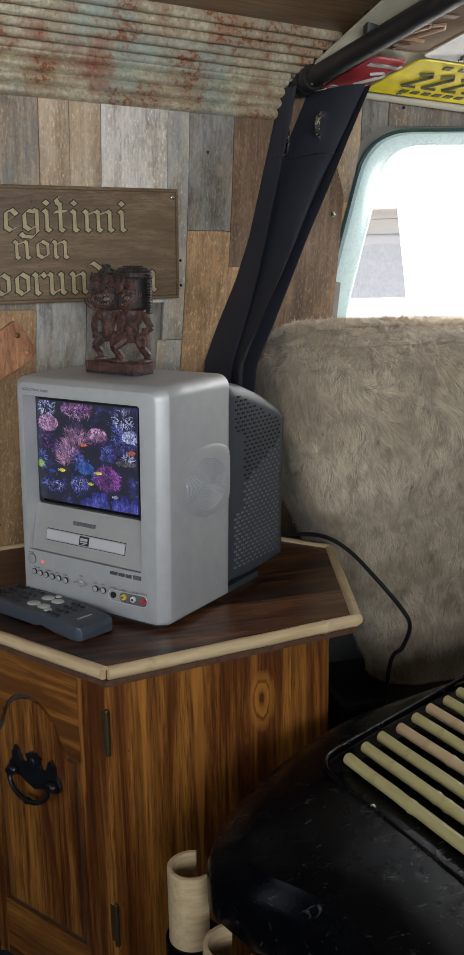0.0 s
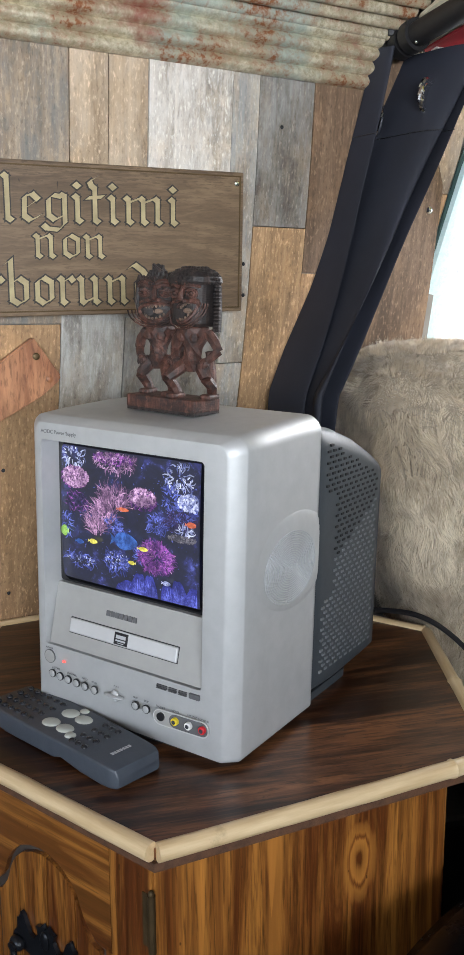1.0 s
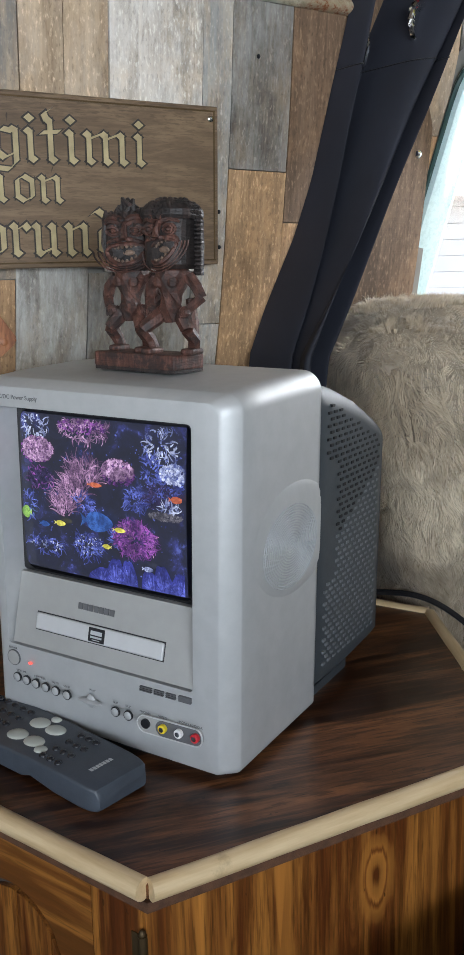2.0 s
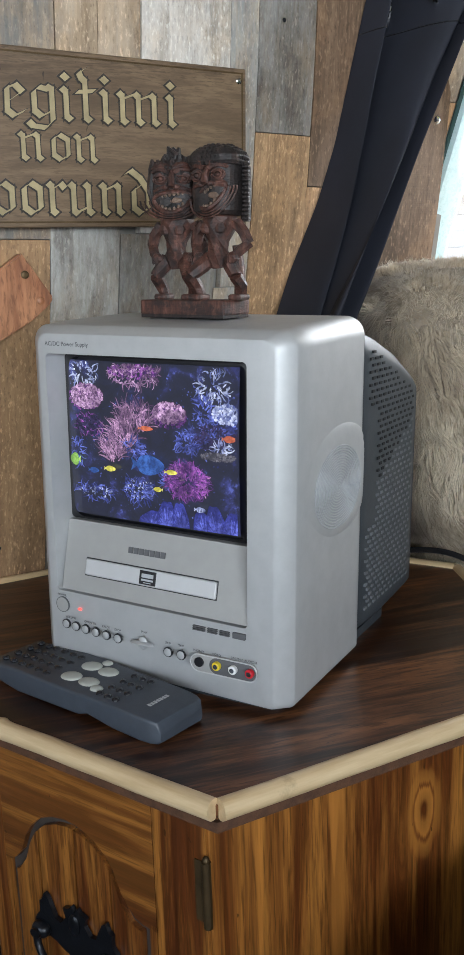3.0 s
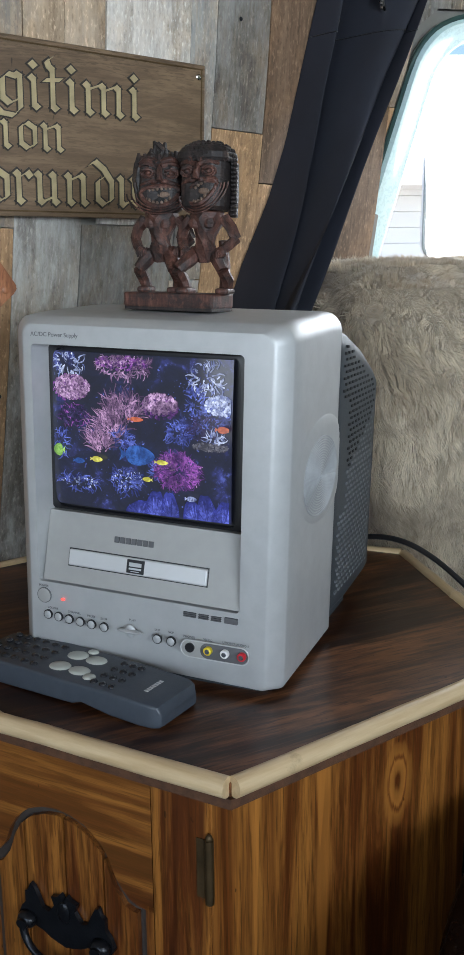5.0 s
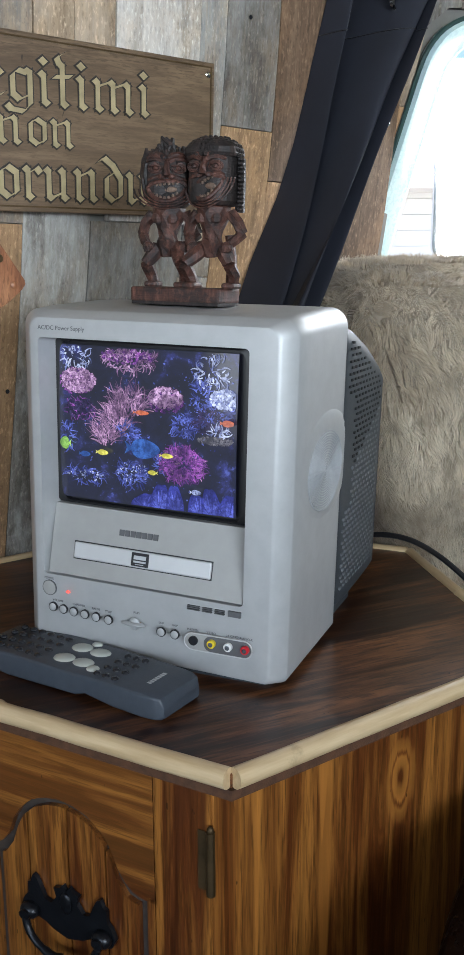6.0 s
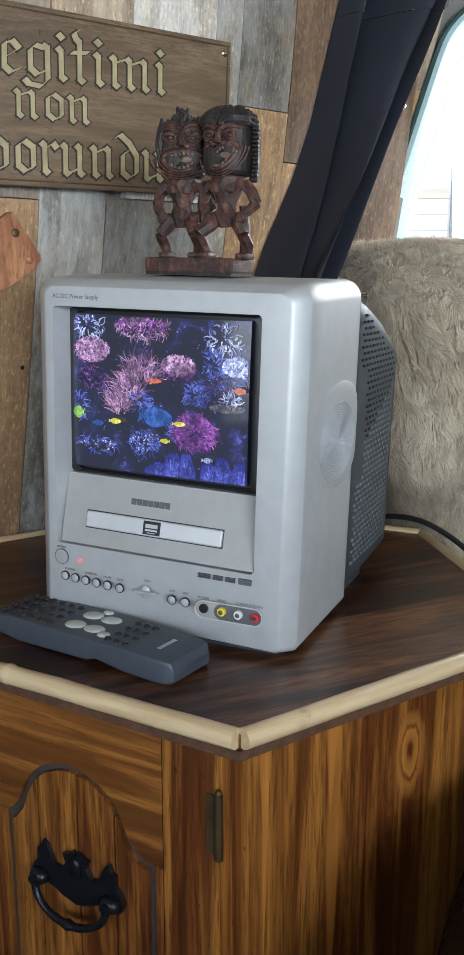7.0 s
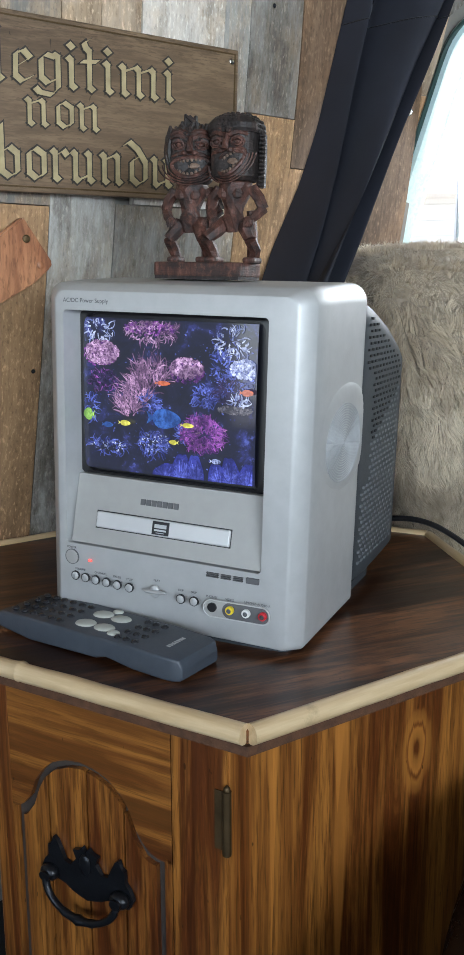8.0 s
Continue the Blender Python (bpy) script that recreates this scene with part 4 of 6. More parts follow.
def lettering(text, size, at, mat, parent, name="lettering", bold=0.0):
    cu = bpy.data.curves.new(name, "FONT")
    cu.body, cu.size, cu.extrude, cu.align_x, cu.align_y, cu.offset = text, size, 0.00008, "CENTER", "CENTER", bold
    ob = bpy.data.objects.new("tmp", cu)
    scene.collection.objects.link(ob)
    me = bpy.data.meshes.new_from_object(ob.evaluated_get(bpy.context.evaluated_depsgraph_get()))
    bpy.data.objects.remove(ob)
    me.materials.clear()
    me.materials.append(mat)
    o = new(name, me)
    o.parent = parent
    o.matrix_basis = at @ Matrix.Rotation(radians(90), 4, "X")
    return o


def button(x, z, r, mat, name="button", h=0.0026, label=""):
    bm = bmesh.new()
    p = (x, BELLY(x, z) + 0.001, z)
    tube(bm, [p, (x, p[1] - h * 0.8, z), (x, p[1] - h, z)], [r, r, r * 0.75], 16)
    return part(name, bm, mat, tv, label, True)


for x0 in (-0.102, -0.0905, -0.0790, -0.0670, -0.0550, -0.0420):
    z = 0.0444 - (x0 + 0.102) * 0.02
    bm = bmesh.new()
    tube(bm, [(x0, BELLY(x0, z) + 0.001, z), (x0, BELLY(x0, z) - 0.0006, z)], 0.0044, 16)
    part("button_rim", bm, M_BLACK, tv)
    button(x0, z, 0.0036, M_SILVER, h=0.0026)
for x0 in (0.0110, 0.0240):
    bm = bmesh.new()
    tube(bm, [(x0, BELLY(x0, 0.042) + 0.001, 0.042), (x0, BELLY(x0, 0.042) - 0.0006, 0.042)], 0.0044, 16)
    part("button_rim", bm, M_BLACK, tv)
    button(x0, 0.042, 0.0036, M_SILVER, h=0.0026)
bm = bmesh.new()
tube(bm, [(-0.106, BELLY(-0.106, 0.062) + 0.001, 0.062), (-0.106, BELLY(-0.106, 0.062) - 0.0006, 0.062)], 0.0073, 20)
part("button_rim", bm, M_PRINT, tv)
button(-0.106, 0.0620, 0.0067, M_SILVER_FLAT, "power_button", 0.0022)
bm = bmesh.new()
ball(bm, (-0.086, BELLY(-0.086, 0.061), 0.061), 0.0022, 0.0012, 0.0012, 10, 6)
mat, nt, b = material("red_indicator")
b.inputs["Base Color"].default_value = (0.6, 0.03, 0.03, 1)
b.inputs["Emission Color"].default_value = (1, 0.08, 0.06, 1)
b.inputs["Emission Strength"].default_value = 1.2
part("indicator", bm, mat, tv, "small red power light", True)
bm = bmesh.new()
ball(bm, (-0.0160, BELLY(-0.016, 0.044), 0.0440), 0.0125, 0.004, 0.0019, 20, 8)
ball(bm, (-0.0160, BELLY(-0.016, 0.044) + 0.001, 0.0440), 0.0050, 0.0018, 0.0062, 20, 8)
part("play_button", bm, M_SILVER, tv, "winged silver play button", True)
# socket pocket
bm = bmesh.new()
pk = rrect(0.0335, 0.0945, 0.0310, 0.0465, 0.0072)
loft(bm, [[(x, BELLY(x, z) - 0.0005, z) for x, z in pk], [(x, BELLY(x, z) + 0.002, z) for x, z in pk]])
pocket = part("socket_pocket", bm, M_SILVER_FLAT, tv, "grey socket pocket")
bm = bmesh.new()
tube(bm, [(x, BELLY(x, z) - 0.0006, z) for x, z in pk + pk[:2]], 0.0006, 6, False)
part("pocket_rim", bm, M_TRAY, pocket, "", True)
bm = bmesh.new()
pk = rrect(0.0515, 0.0935, 0.0318, 0.0458, 0.0062)
loft(bm, [[(x, BELLY(x, z) - 0.0007, z) for x, z in pk], [(x, BELLY(x, z) + 0.001, z) for x, z in pk]])
part("socket_plate", bm, M_PRINT, pocket, "darker socket plate")
for x, mat_, nm in ((0.0590, M_YELLOWJ, "video_socket"), (0.0740, M_WHITE, "audio_socket"), (0.0890, M_REDJ, "audio_socket")):
    z = 0.0402 - (x - 0.059) * 0.02
    y = BELLY(x, z) - 0.0005
    bm = bmesh.new()
    tube(bm, [(x, y, z), (x, y - 0.0030, z)], 0.0037, 16)
    s = part(nm, bm, mat_, tv, "", True)
    bm = bmesh.new()
    tube(bm, [(x, y - 0.0028, z), (x, y - 0.0040, z)], 0.0021, 14)
    part("socket_core", bm, M_CHROME, s)
bm = bmesh.new()
x, z = 0.0420, 0.0400
tube(bm, [(x, BELLY(x, z), z), (x, BELLY(x, z) - 0.0018, z)], 0.0042, 16)
part("headphone_socket", bm, M_BLACK, tv)


def on_belly(x, z):
    return Matrix.Translation((x, BELLY(x, z) - 0.0009, z))


lettering("AC/DC Power Supply", 0.0052, Matrix.Translation((-0.0885, -0.0128, 0.2968)), M_PRINT, tv)
for text, x, z in (("VOLUME", -0.096, 0.0515), ("CHANNEL", -0.073, 0.0513), ("PAUSE", -0.055, 0.0510), ("STOP", -0.042, 0.0508), ("PLAY", -0.0135, 0.0545), ("SKIP", 0.011, 0.0500), ("SKIP", 0.024, 0.0500), ("PHONES", 0.041, 0.0490), ("VIDEO", 0.058, 0.0490), ("L/MONO-AUDIO-R", 0.083, 0.0490), ("POWER", -0.106, 0.0712)):
    lettering(text, 0.0029, on_belly(x, z), M_PRINT, tv)
bm = bmesh.new()
for x0, x1 in ((0.034, 0.0455), (0.0480, 0.0570), (0.0595, 0.0685)):
    for z0 in (0.0660, 0.0675, 0.0690):
        box(bm, x0, x1, BELLY(x0, z0) - 0.0012, BELLY(x0, z0) + 0.001, z0, z0 + 0.0007)
box(bm, 0.0715, 0.0830, -0.0148, -0.0115, 0.0655, 0.0705, 0.0003)
part("format_marks", bm, M_PRINT, tv, "small printed marks")

# ---- remote control ----
RD = Vector((0.112, -0.176, 0)).normalized()
RM = Matrix((RD, Vector((-RD.y, RD.x, 0)), Vector((0, 0, 1)))).transposed().to_4x4()
RM.translation = Vector((0.146, 1.102, TOPZ))
remote = thing("remote_control", RM, "dark slate remote control lying on the cabinet top", "remote control")
bm = bmesh.new()
rings = []
for x, w, z0, z1, r in ((-0.106, 0.024, 0.006, 0.013, 0.003), (-0.102, 0.029, 0.002, 0.018, 0.005), (-0.06, 0.0315, 0.0, 0.0215, 0.0028), (0.02, 0.0310, 0.002, 0.0215, 0.0028), (0.03, 0.0300, 0.005, 0.0215, 0.0028), (0.06, 0.0297, 0.001, 0.0215, 0.0028), (0.088, 0.0290, 0.0, 0.0208, 0.0026), (0.098, 0.0280, 0.0, 0.0203, 0.0026), (0.1035, 0.0262, 0.0008, 0.0190, 0.0026), (0.1060, 0.0240, 0.003, 0.0125, 0.003)):
    rings.append([(x + (0.006 * (1 - (py / 0.032) ** 2) if x > 0.085 else 0), py, pz) for py, pz in rrect(-w, w, z0, z1, r, 4)])
loft(bm, rings)
part("case", bm, M_REMOTE, remote, "dark slate plastic case", True)
rnd = random.Random(11)
for row in range(6):
    for col in range(4):
        bm = bmesh.new()
        ball(bm, (-0.088 + row * 0.0115 + rnd.uniform(-0.0004, 0.0004), -0.020 + col * 0.0132, 0.0214), 0.0042, 0.0032, 0.0024, 10, 6)
        part("key", bm, M_KEY, remote, "", True)
for x, y, rx, ry in ((-0.008, -0.0115, 0.0105, 0.0085), (0.013, -0.0105, 0.0105, 0.008), (-0.009, 0.0125, 0.0105, 0.0085), (0.012, 0.0125, 0.0105, 0.008), (0.028, -0.0155, 0.006, 0.0055), (-0.002, 0.0245, 0.0055, 0.0045)):
    bm = bmesh.new()
    ball(bm, (x, y, 0.0214), rx, ry, 0.0022, 18, 8)
    part("arrow_key", bm, M_KEYPALE, remote, "pale oval key", True)
for row in range(3):
    for col in range(4):
        bm = bmesh.new()
        ball(bm, (0.037 + row * 0.0095, -0.020 + col * 0.0132, 0.0216), 0.0034, 0.0034, 0.0024, 10, 6)
        part("key", bm, M_KEY, remote, "", True)
bm = bmesh.new()
for k in range(7):
    box(bm, 0.0815, 0.0855, -0.011 + k * 0.0033, -0.0085 + k * 0.0033, 0.0200, 0.0211)
part("maker_mark", bm, M_PRINTPALE, remote)

# ---- painted motto sign ----
SIGN = WALL @ Matrix.Translation((0.001, -0.0124, 1.14)) @ Matrix.Rotation(radians(3.9), 4, "X") @ Matrix.Rotation(radians(-1.0), 4, "Y")
sign = thing("sign", SIGN, "brown wooden sign with gold blackletter motto", "sign")
SW, SH = 0.515, 0.171
M_SIGN = varnished("brown_sign_board", (0.098, 0.061, 0.034), (0.210, 0.140, 0.080), (5, 30, 40), None, 0.42)
M_GOLD = plain("gold_paint", (0.37, 0.30, 0.165), 0.55, 0.05, 0.24, 60)
M_INK = plain("dark_outline_paint", (0.028, 0.022, 0.017), 0.5)
bm = bmesh.new()
box(bm, -SW, 0, 0.0, 0.011, -SH, 0, 0.0015)
part("board", bm, M_SIGN, sign, "brown painted board")
bm = bmesh.new()
for x0, x1, z0, z1 in ((-SW + 0.004, -0.004, -0.0062, -0.0045), (-SW + 0.004, -0.004, -SH + 0.0045, -SH + 0.0062), (-0.0062, -0.0045, -SH + 0.0062, -0.0062), (-SW + 0.0045, -SW + 0.0062, -SH + 0.0062, -0.0062)):
    box(bm, x0, x1, -0.0004, 0.0005, z0, z1)
part("gold_line", bm, M_BRASS_DARK, sign, "thin gold border line")
bm = bmesh.new()
tube(bm, [(-0.0105, 0, -0.0135), (-0.0105, -0.0016, -0.0135), (-0.0105, -0.0024, -0.0135)], [0.0035, 0.0034, 0.0022], 14)
part("screw", bm, M_CHROME, sign, "small steel screw", True)


def minim(x, top=0.95):
    return [(x - 0.09, top + 0.03), (x, top - 0.07), (x, 0.10), (x + 0.10, 0.0)]


GLYPHS = {
    "i": (0.46, [minim(0.1), [(0.04, 1.40), (0.15, 1.28)]]),
    "I": (0.80, [[(0.0, 1.45), (0.2, 1.55), (0.5, 1.4)], [(0.32, 1.45), (0.32, 0.15), (0.1, 0.0)], [(0.1, 0.0), (0.55, 0.1)]]),
    "l": (0.46, [minim(0.1, 1.6)]),
    "m": (1.36, [minim(0.1), minim(0.54), minim(0.98), [(0.1, 0.78), (0.44, 0.96)], [(0.54, 0.78), (0.88, 0.96)]]),
    "n": (0.92, [minim(0.1), minim(0.54), [(0.1, 0.78), (0.44, 0.96)]]),
    "u": (0.92, [minim(0.1), minim(0.54), [(0.16, 0.04), (0.52, 0.22)]]),
    "t": (0.56, [minim(0.14, 1.32), [(0.05, 1.34), (0.00, 1.50), (0.12, 1.60)], [(-0.06, 0.90), (0.36, 0.96)]]),
    "e": (0.64, [[(0.10, 0.86), (0.08, 0.18), (0.24, 0.02), (0.48, 0.18)], [(0.10, 0.86), (0.30, 0.98), (0.46, 0.78), (0.12, 0.46)]]),
    "c": (0.60, [[(0.10, 0.86), (0.08, 0.18), (0.24, 0.02), (0.46, 0.18)], [(0.10, 0.86), (0.30, 0.98), (0.44, 0.86)]]),
    "g": (0.80, [[(0.48, 0.90), (0.24, 0.96), (0.10, 0.80), (0.10, 0.22), (0.26, 0.06), (0.50, 0.22)], [(0.42, 1.0), (0.54, 0.92), (0.54, -0.06), (0.36, -0.30), (0.04, -0.26), (-0.06, -0.14)]]),
    "o": (0.78, [[(0.30, 0.98), (0.10, 0.82), (0.10, 0.20), (0.30, 0.02)], [(0.30, 0.98), (0.54, 0.80), (0.54, 0.18), (0.30, 0.02)]]),
    "b": (0.78, [[(-0.02, 1.52), (0.10, 1.62), (0.10, 0.18), (0.30, 0.02), (0.54, 0.18), (0.54, 0.78), (0.34, 0.96), (0.12, 0.80)]]),
    "r": (0.62, [minim(0.1), [(0.12, 0.80), (0.36, 0.98), (0.46, 0.84)]]),
    "d": (0.80, [[(0.34, 0.98), (0.10, 0.80), (0.10, 0.20), (0.30, 0.02), (0.56, 0.20), (0.56, 0.80), (0.30, 1.22), (0.02, 1.46)], [(0.02, 1.46), (-0.12, 1.38)]]),
    "a": (0.74, [[(0.08, 0.88), (0.30, 0.98), (0.46, 0.86), (0.46, 0.12), (0.60, 0.0)], [(0.46, 0.56), (0.12, 0.42), (0.10, 0.14), (0.26, 0.02), (0.46, 0.18)]]),
}
NIB = Vector((math.cos(radians(38)), math.sin(radians(38)))) * 0.112


def pen(strokes, x, z, size, grow, y):
    """Broad-nib strokes as thin slabs, each a hair in front of the last."""
    bm = bmesh.new()
    k = 0
    for s in strokes:
        for a, b in zip(s, s[1:]):
            a, b = Vector(a), Vector(b)
            d = (b - a).normalized()
            a2, b2 = a - d * (0.02 + grow), b + d * (0.02 + grow)
            nb = NIB * (1 + grow / NIB.length)
            yy = y - 0.00004 * k
            k += 1
            q = [a2 - nb, b2 - nb, b2 + nb, a2 + nb]
            loft(bm, [[(x + p.x * size, yy, z + p.y * size) for p in q], [(x + p.x * size, 0.0003, z + p.y * size) for p in q]])
    bmesh.ops.recalc_face_normals(bm, faces=bm.faces)
    return bm


for word, x_end, base, size, wide in (("Illegitimi", -0.0835, -0.065, 0.0300, 1.42), ("non", -0.1800, -0.1045, 0.0250, 1.40), ("carborundum", -0.0335, -0.1572, 0.0305, 1.25)):
    width = sum(GLYPHS[ch][0] for ch in word) * size * wide
    x = x_end - width
    for ch in word:
        adv, strokes = GLYPHS[ch]
        letter = part("letter", pen([[(p * wide, q) for p, q in s] for s in strokes], x, base, size, 0.0, -0.0014), M_GOLD, sign)
        part("outline", pen([[(p * wide, q) for p, q in s] for s in strokes], x, base, size, 0.066, -0.0006), M_INK, letter, "dark painted outline")
        x += adv * size * wide

# pointed leather-brown board on the wall
M_ORANGE = varnished("orange_brown_wood", (0.30, 0.11, 0.045), (0.52, 0.24, 0.11), (20, 20, 4), None, 0.4)
plaque = thing("wall_board", WALL @ Matrix.Translation((-0.269, 0.0087, 0.918)), "orange-brown pointed wooden board screwed to the planks", "wooden board")
bm = bmesh.new()
prism(bm, [(-0.002, 0.0225), (-0.20, -0.115), (-0.235, -0.175), (0.006, -0.047), (0.027, -0.030), (0.030, -0.024)], Matrix(), 0.014)
bmesh.ops.recalc_face_normals(bm, faces=bm.faces)
bmesh.ops.bevel(bm, geom=bm.edges[:], offset=0.0018, segments=2, affect="EDGES")
part("board", bm, M_ORANGE, plaque, "", True)
for x, z, m_ in ((0, 0, M_BRASS_DARK), (0.015, -0.027, M_ORANGE)):
    bm = bmesh.new()
    tube(bm, [(x, 0.002, z), (x, -0.0012, z), (x, -0.0020, z)], [0.0042, 0.0042, 0.003], 14)
    part("screw", bm, m_, plaque, "", True)
bm = bmesh.new()
box(bm, -0.10, -0.03, 0.013, 0.030, -0.070, -0.055)
part("wall_cleat", bm, M_ORANGE, plaque)


# ---- carved figures ----
def tiki_wood(name, dark, mid, pale, soot):
    mat, nt, b = material(name)
    v = coords(nt)
    n1 = noise_tex(nt, coords(nt, (150, 150, 40)), 1.0, 5, 0.7)
    n2 = noise_tex(nt, v, 60.0, 5, 0.7)
    lines = nd(nt, "ShaderNodeTexWave", Scale=140.0, Distortion=7.0, Detail=2.0)
    lines.bands_direction = "Z"
    nt.links.new(v, lines.inputs["Vector"])
    c = ramp(nt, n1, [(0.34, dark), (0.52, mid), (0.70, pale)])
    c = mix(nt, ramp(nt, n2, [(0.50, grey(0)), (0.60, grey(soot))]), c, (0.012, 0.010, 0.010))
    nt.links.new(c, b.inputs["Base Color"])
    nt.links.new(maths(nt, "MULTIPLY_ADD", n2, 0.35, 0.42), b.inputs["Roughness"])
    h = maths(nt, "ADD", maths(nt, "MULTIPLY", lines.outputs["Fac"], 0.16), n1)
    bump(nt, b, h, 0.5, 0.0012)
    return mat


def facet(bm, path, radii, seg=6):
    """A chipped, few-sided limb."""
    tube(bm, path, [r * 0.84 for r in radii], seg)


TIKI = Matrix.Translation((0.2647, 1.1445, TOPZ + 0.3175)) @ Matrix.Rotation(radians(-52.6), 4, "Z") @ Matrix.Rotation(radians(1.6), 4, "Y")
bm = bmesh.new()
black_faces, tooth_faces, mouth_shade_faces = set(), set(), set()


def paint(store, before):
    store.update(f for f in bm.faces if f not in before)


box(bm, -0.0449, 0.0449, -0.0196, 0.0196, 0.0025, 0.0150, 0.0016)
seen = set(bm.faces)
box(bm, -0.0440, 0.0440, -0.0190, 0.0190, 0.0, 0.0030)
paint(black_faces, seen)


def figure(cx, cy, turn, head_turn, side, helm):
    rnd = random.Random(7 + side)
    j = lambda s=0.0012: rnd.uniform(-s, s)
    before_verts = set(bm.verts)
    # legs: one stepping forward, both bent at the knee
    for sx, fwd in ((-1, -0.006 * side), (1, 0.006 * side)):
        hip = (sx * 0.0085, 0.0, 0.055)
        knee = (sx * 0.0185 - 0.001, -0.011 + fwd, 0.0375)
        foot = (sx * 0.0160, 0.002 + fwd, 0.0175)
        facet(bm, [hip, (sx * 0.0125, -0.006 + fwd * 0.5, 0.047), knee], [0.0085, 0.0086, 0.0070], 7)
        facet(bm, [knee, (sx * 0.0185, -0.002 + fwd, 0.028), foot], [0.0068, 0.0066, 0.0052], 6)
        box(bm, foot[0] - 0.006, foot[0] + 0.006, foot[1] - 0.014, foot[1] + 0.005, 0.0145, 0.0205, 0.0022)
        # arms with the fists on the hips
        sh = (sx * 0.0150, 0.001, 0.0865)
        el = (sx * 0.0258, 0.003, 0.067)
        ha = (sx * 0.0165, -0.007, 0.054)
        facet(bm, [sh, (sx * 0.0222, 0.001, 0.077), el], [0.0070, 0.0066, 0.0058], 6)
        facet(bm, [el, (sx * 0.0215, -0.003, 0.060), ha], [0.0058, 0.0054, 0.0044], 6)
        ball(bm, ha, 0.0056, 0.0052, 0.0058, 7, 5)
        for k in range(3):
            ball(bm, (ha[0] + sx * (0.002 - 0.002 * k), ha[1] - 0.0042, ha[2] - 0.002), 0.0014, 0.0014, 0.0036, 5, 4)
    # trunk with a hollow chest and hip skirt
    facet(bm, [(0, 0, 0.047), (0, -0.004, 0.057), (0, -0.002, 0.070), (0, 0, 0.083), (0, 0, 0.091), (0, 0, 0.098)], [0.0105, 0.0118, 0.0108, 0.0178, 0.0178, 0.0095], 8)
    for sx in (-1, 1):
        ball(bm, (sx * 0.0066, -0.0105, 0.081), 0.0064, 0.0034, 0.0056, 6, 4)
    ball(bm, (0, -0.0080, 0.062), 0.0062, 0.0036, 0.0070, 6, 4)
    hz = 0.122
    m = Matrix.Rotation(radians(head_turn), 4, "Z")

    def hp(x, y, z):
        q = m @ Vector((x, y, 0))
        return (q.x, q.y, hz + z * 0.95)

    ring = lambda hw, hd, z: [hp(px, py, z) for px, py in rrect(-hw, hw, -hd, hd, min(hw, hd) * 0.72, 5)]
    seen = set(bm.faces)
    if helm:
        loft(bm, [ring(0.0165, 0.0150, -0.031), ring(0.0200, 0.0185, -0.027), ring(0.0208, 0.0190, -0.010), ring(0.0200, 0.0180, 0.004), ring(0.0212, 0.0190, 0.020)])
        # woven cap with a rolled brim of fine knots
        loft(bm, [ring(0.0222, 0.0205, 0.0150), ring(0.0238, 0.0220, 0.0180), ring(0.0232, 0.0212, 0.0235), ring(0.0195, 0.0180, 0.0290), ring(0.0125, 0.0115, 0.0330), ring(0.004, 0.004, 0.0350)])
        for row, (q, zz) in enumerate(((0.0232, 0.0165), (0.0232, 0.0210), (0.0215, 0.0255), (0.0178, 0.0295), (0.0118, 0.0328))):
            n = int(q * 1500)
            for k in range(n):
                a = 2 * math.pi * (k + 0.5 * (row % 2)) / n
                ball(bm, hp(q * math.cos(a), q * 0.93 * math.sin(a), zz + j(0.0005)), 0.0022, 0.0022, 0.0023, 5, 4)
        # ridged side lock hanging down to the shoulder
        for k in range(13):
            p = hp(0.0235, 0.003, 0.0135 - k * 0.0040)
            ball(bm, p, 0.0030 + j(0.0003), 0.0052, 0.0021, 7, 5)
        tube(bm, [hp(0.0215, 0.006, 0.014), hp(0.0220, 0.006, -0.010), hp(0.0215, 0.006, -0.037)], 0.0042, 6)
    else:
        loft(bm, [ring(0.0125, 0.0120, -0.033), ring(0.0180, 0.0170, -0.028), ring(0.0205, 0.0190, -0.014), ring(0.0205, 0.0185, 0.004), ring(0.0205, 0.0180, 0.014), ring(0.0185, 0.0165, 0.020), ring(0.012, 0.012, 0.024)])
        # ragged crown of short locks
        for k in range(120):
            a, r = rnd.uniform(0, 6.28), 0.0205 * math.sqrt(rnd.uniform(0, 1))
            x, y = r * math.cos(a), r * 0.92 * math.sin(a)
            if y < -0.014 and k % 3:
                continue
            z = 0.0245 - r * 0.42
            top = z + rnd.uniform(0.004, 0.0105)
            tube(bm, [hp(x, y, z - 0.007), hp(x * 1.05 + j(), y * 1.05 + j(), z), hp(x * 1.08 + j(0.003), y * 1.08 + j(0.003), top)], [0.0040, 0.0036, 0.0012], 5)
        for k in range(9):
            tube(bm, [hp(-0.002 + j(0.003), -0.006 + k * 0.0014, 0.020), hp(j(0.004), -0.006 + k * 0.0016, 0.029), hp(j(0.006), -0.005 + k * 0.0016, 0.0365 + j(0.002))], [0.0046, 0.0038, 0.0014], 5)
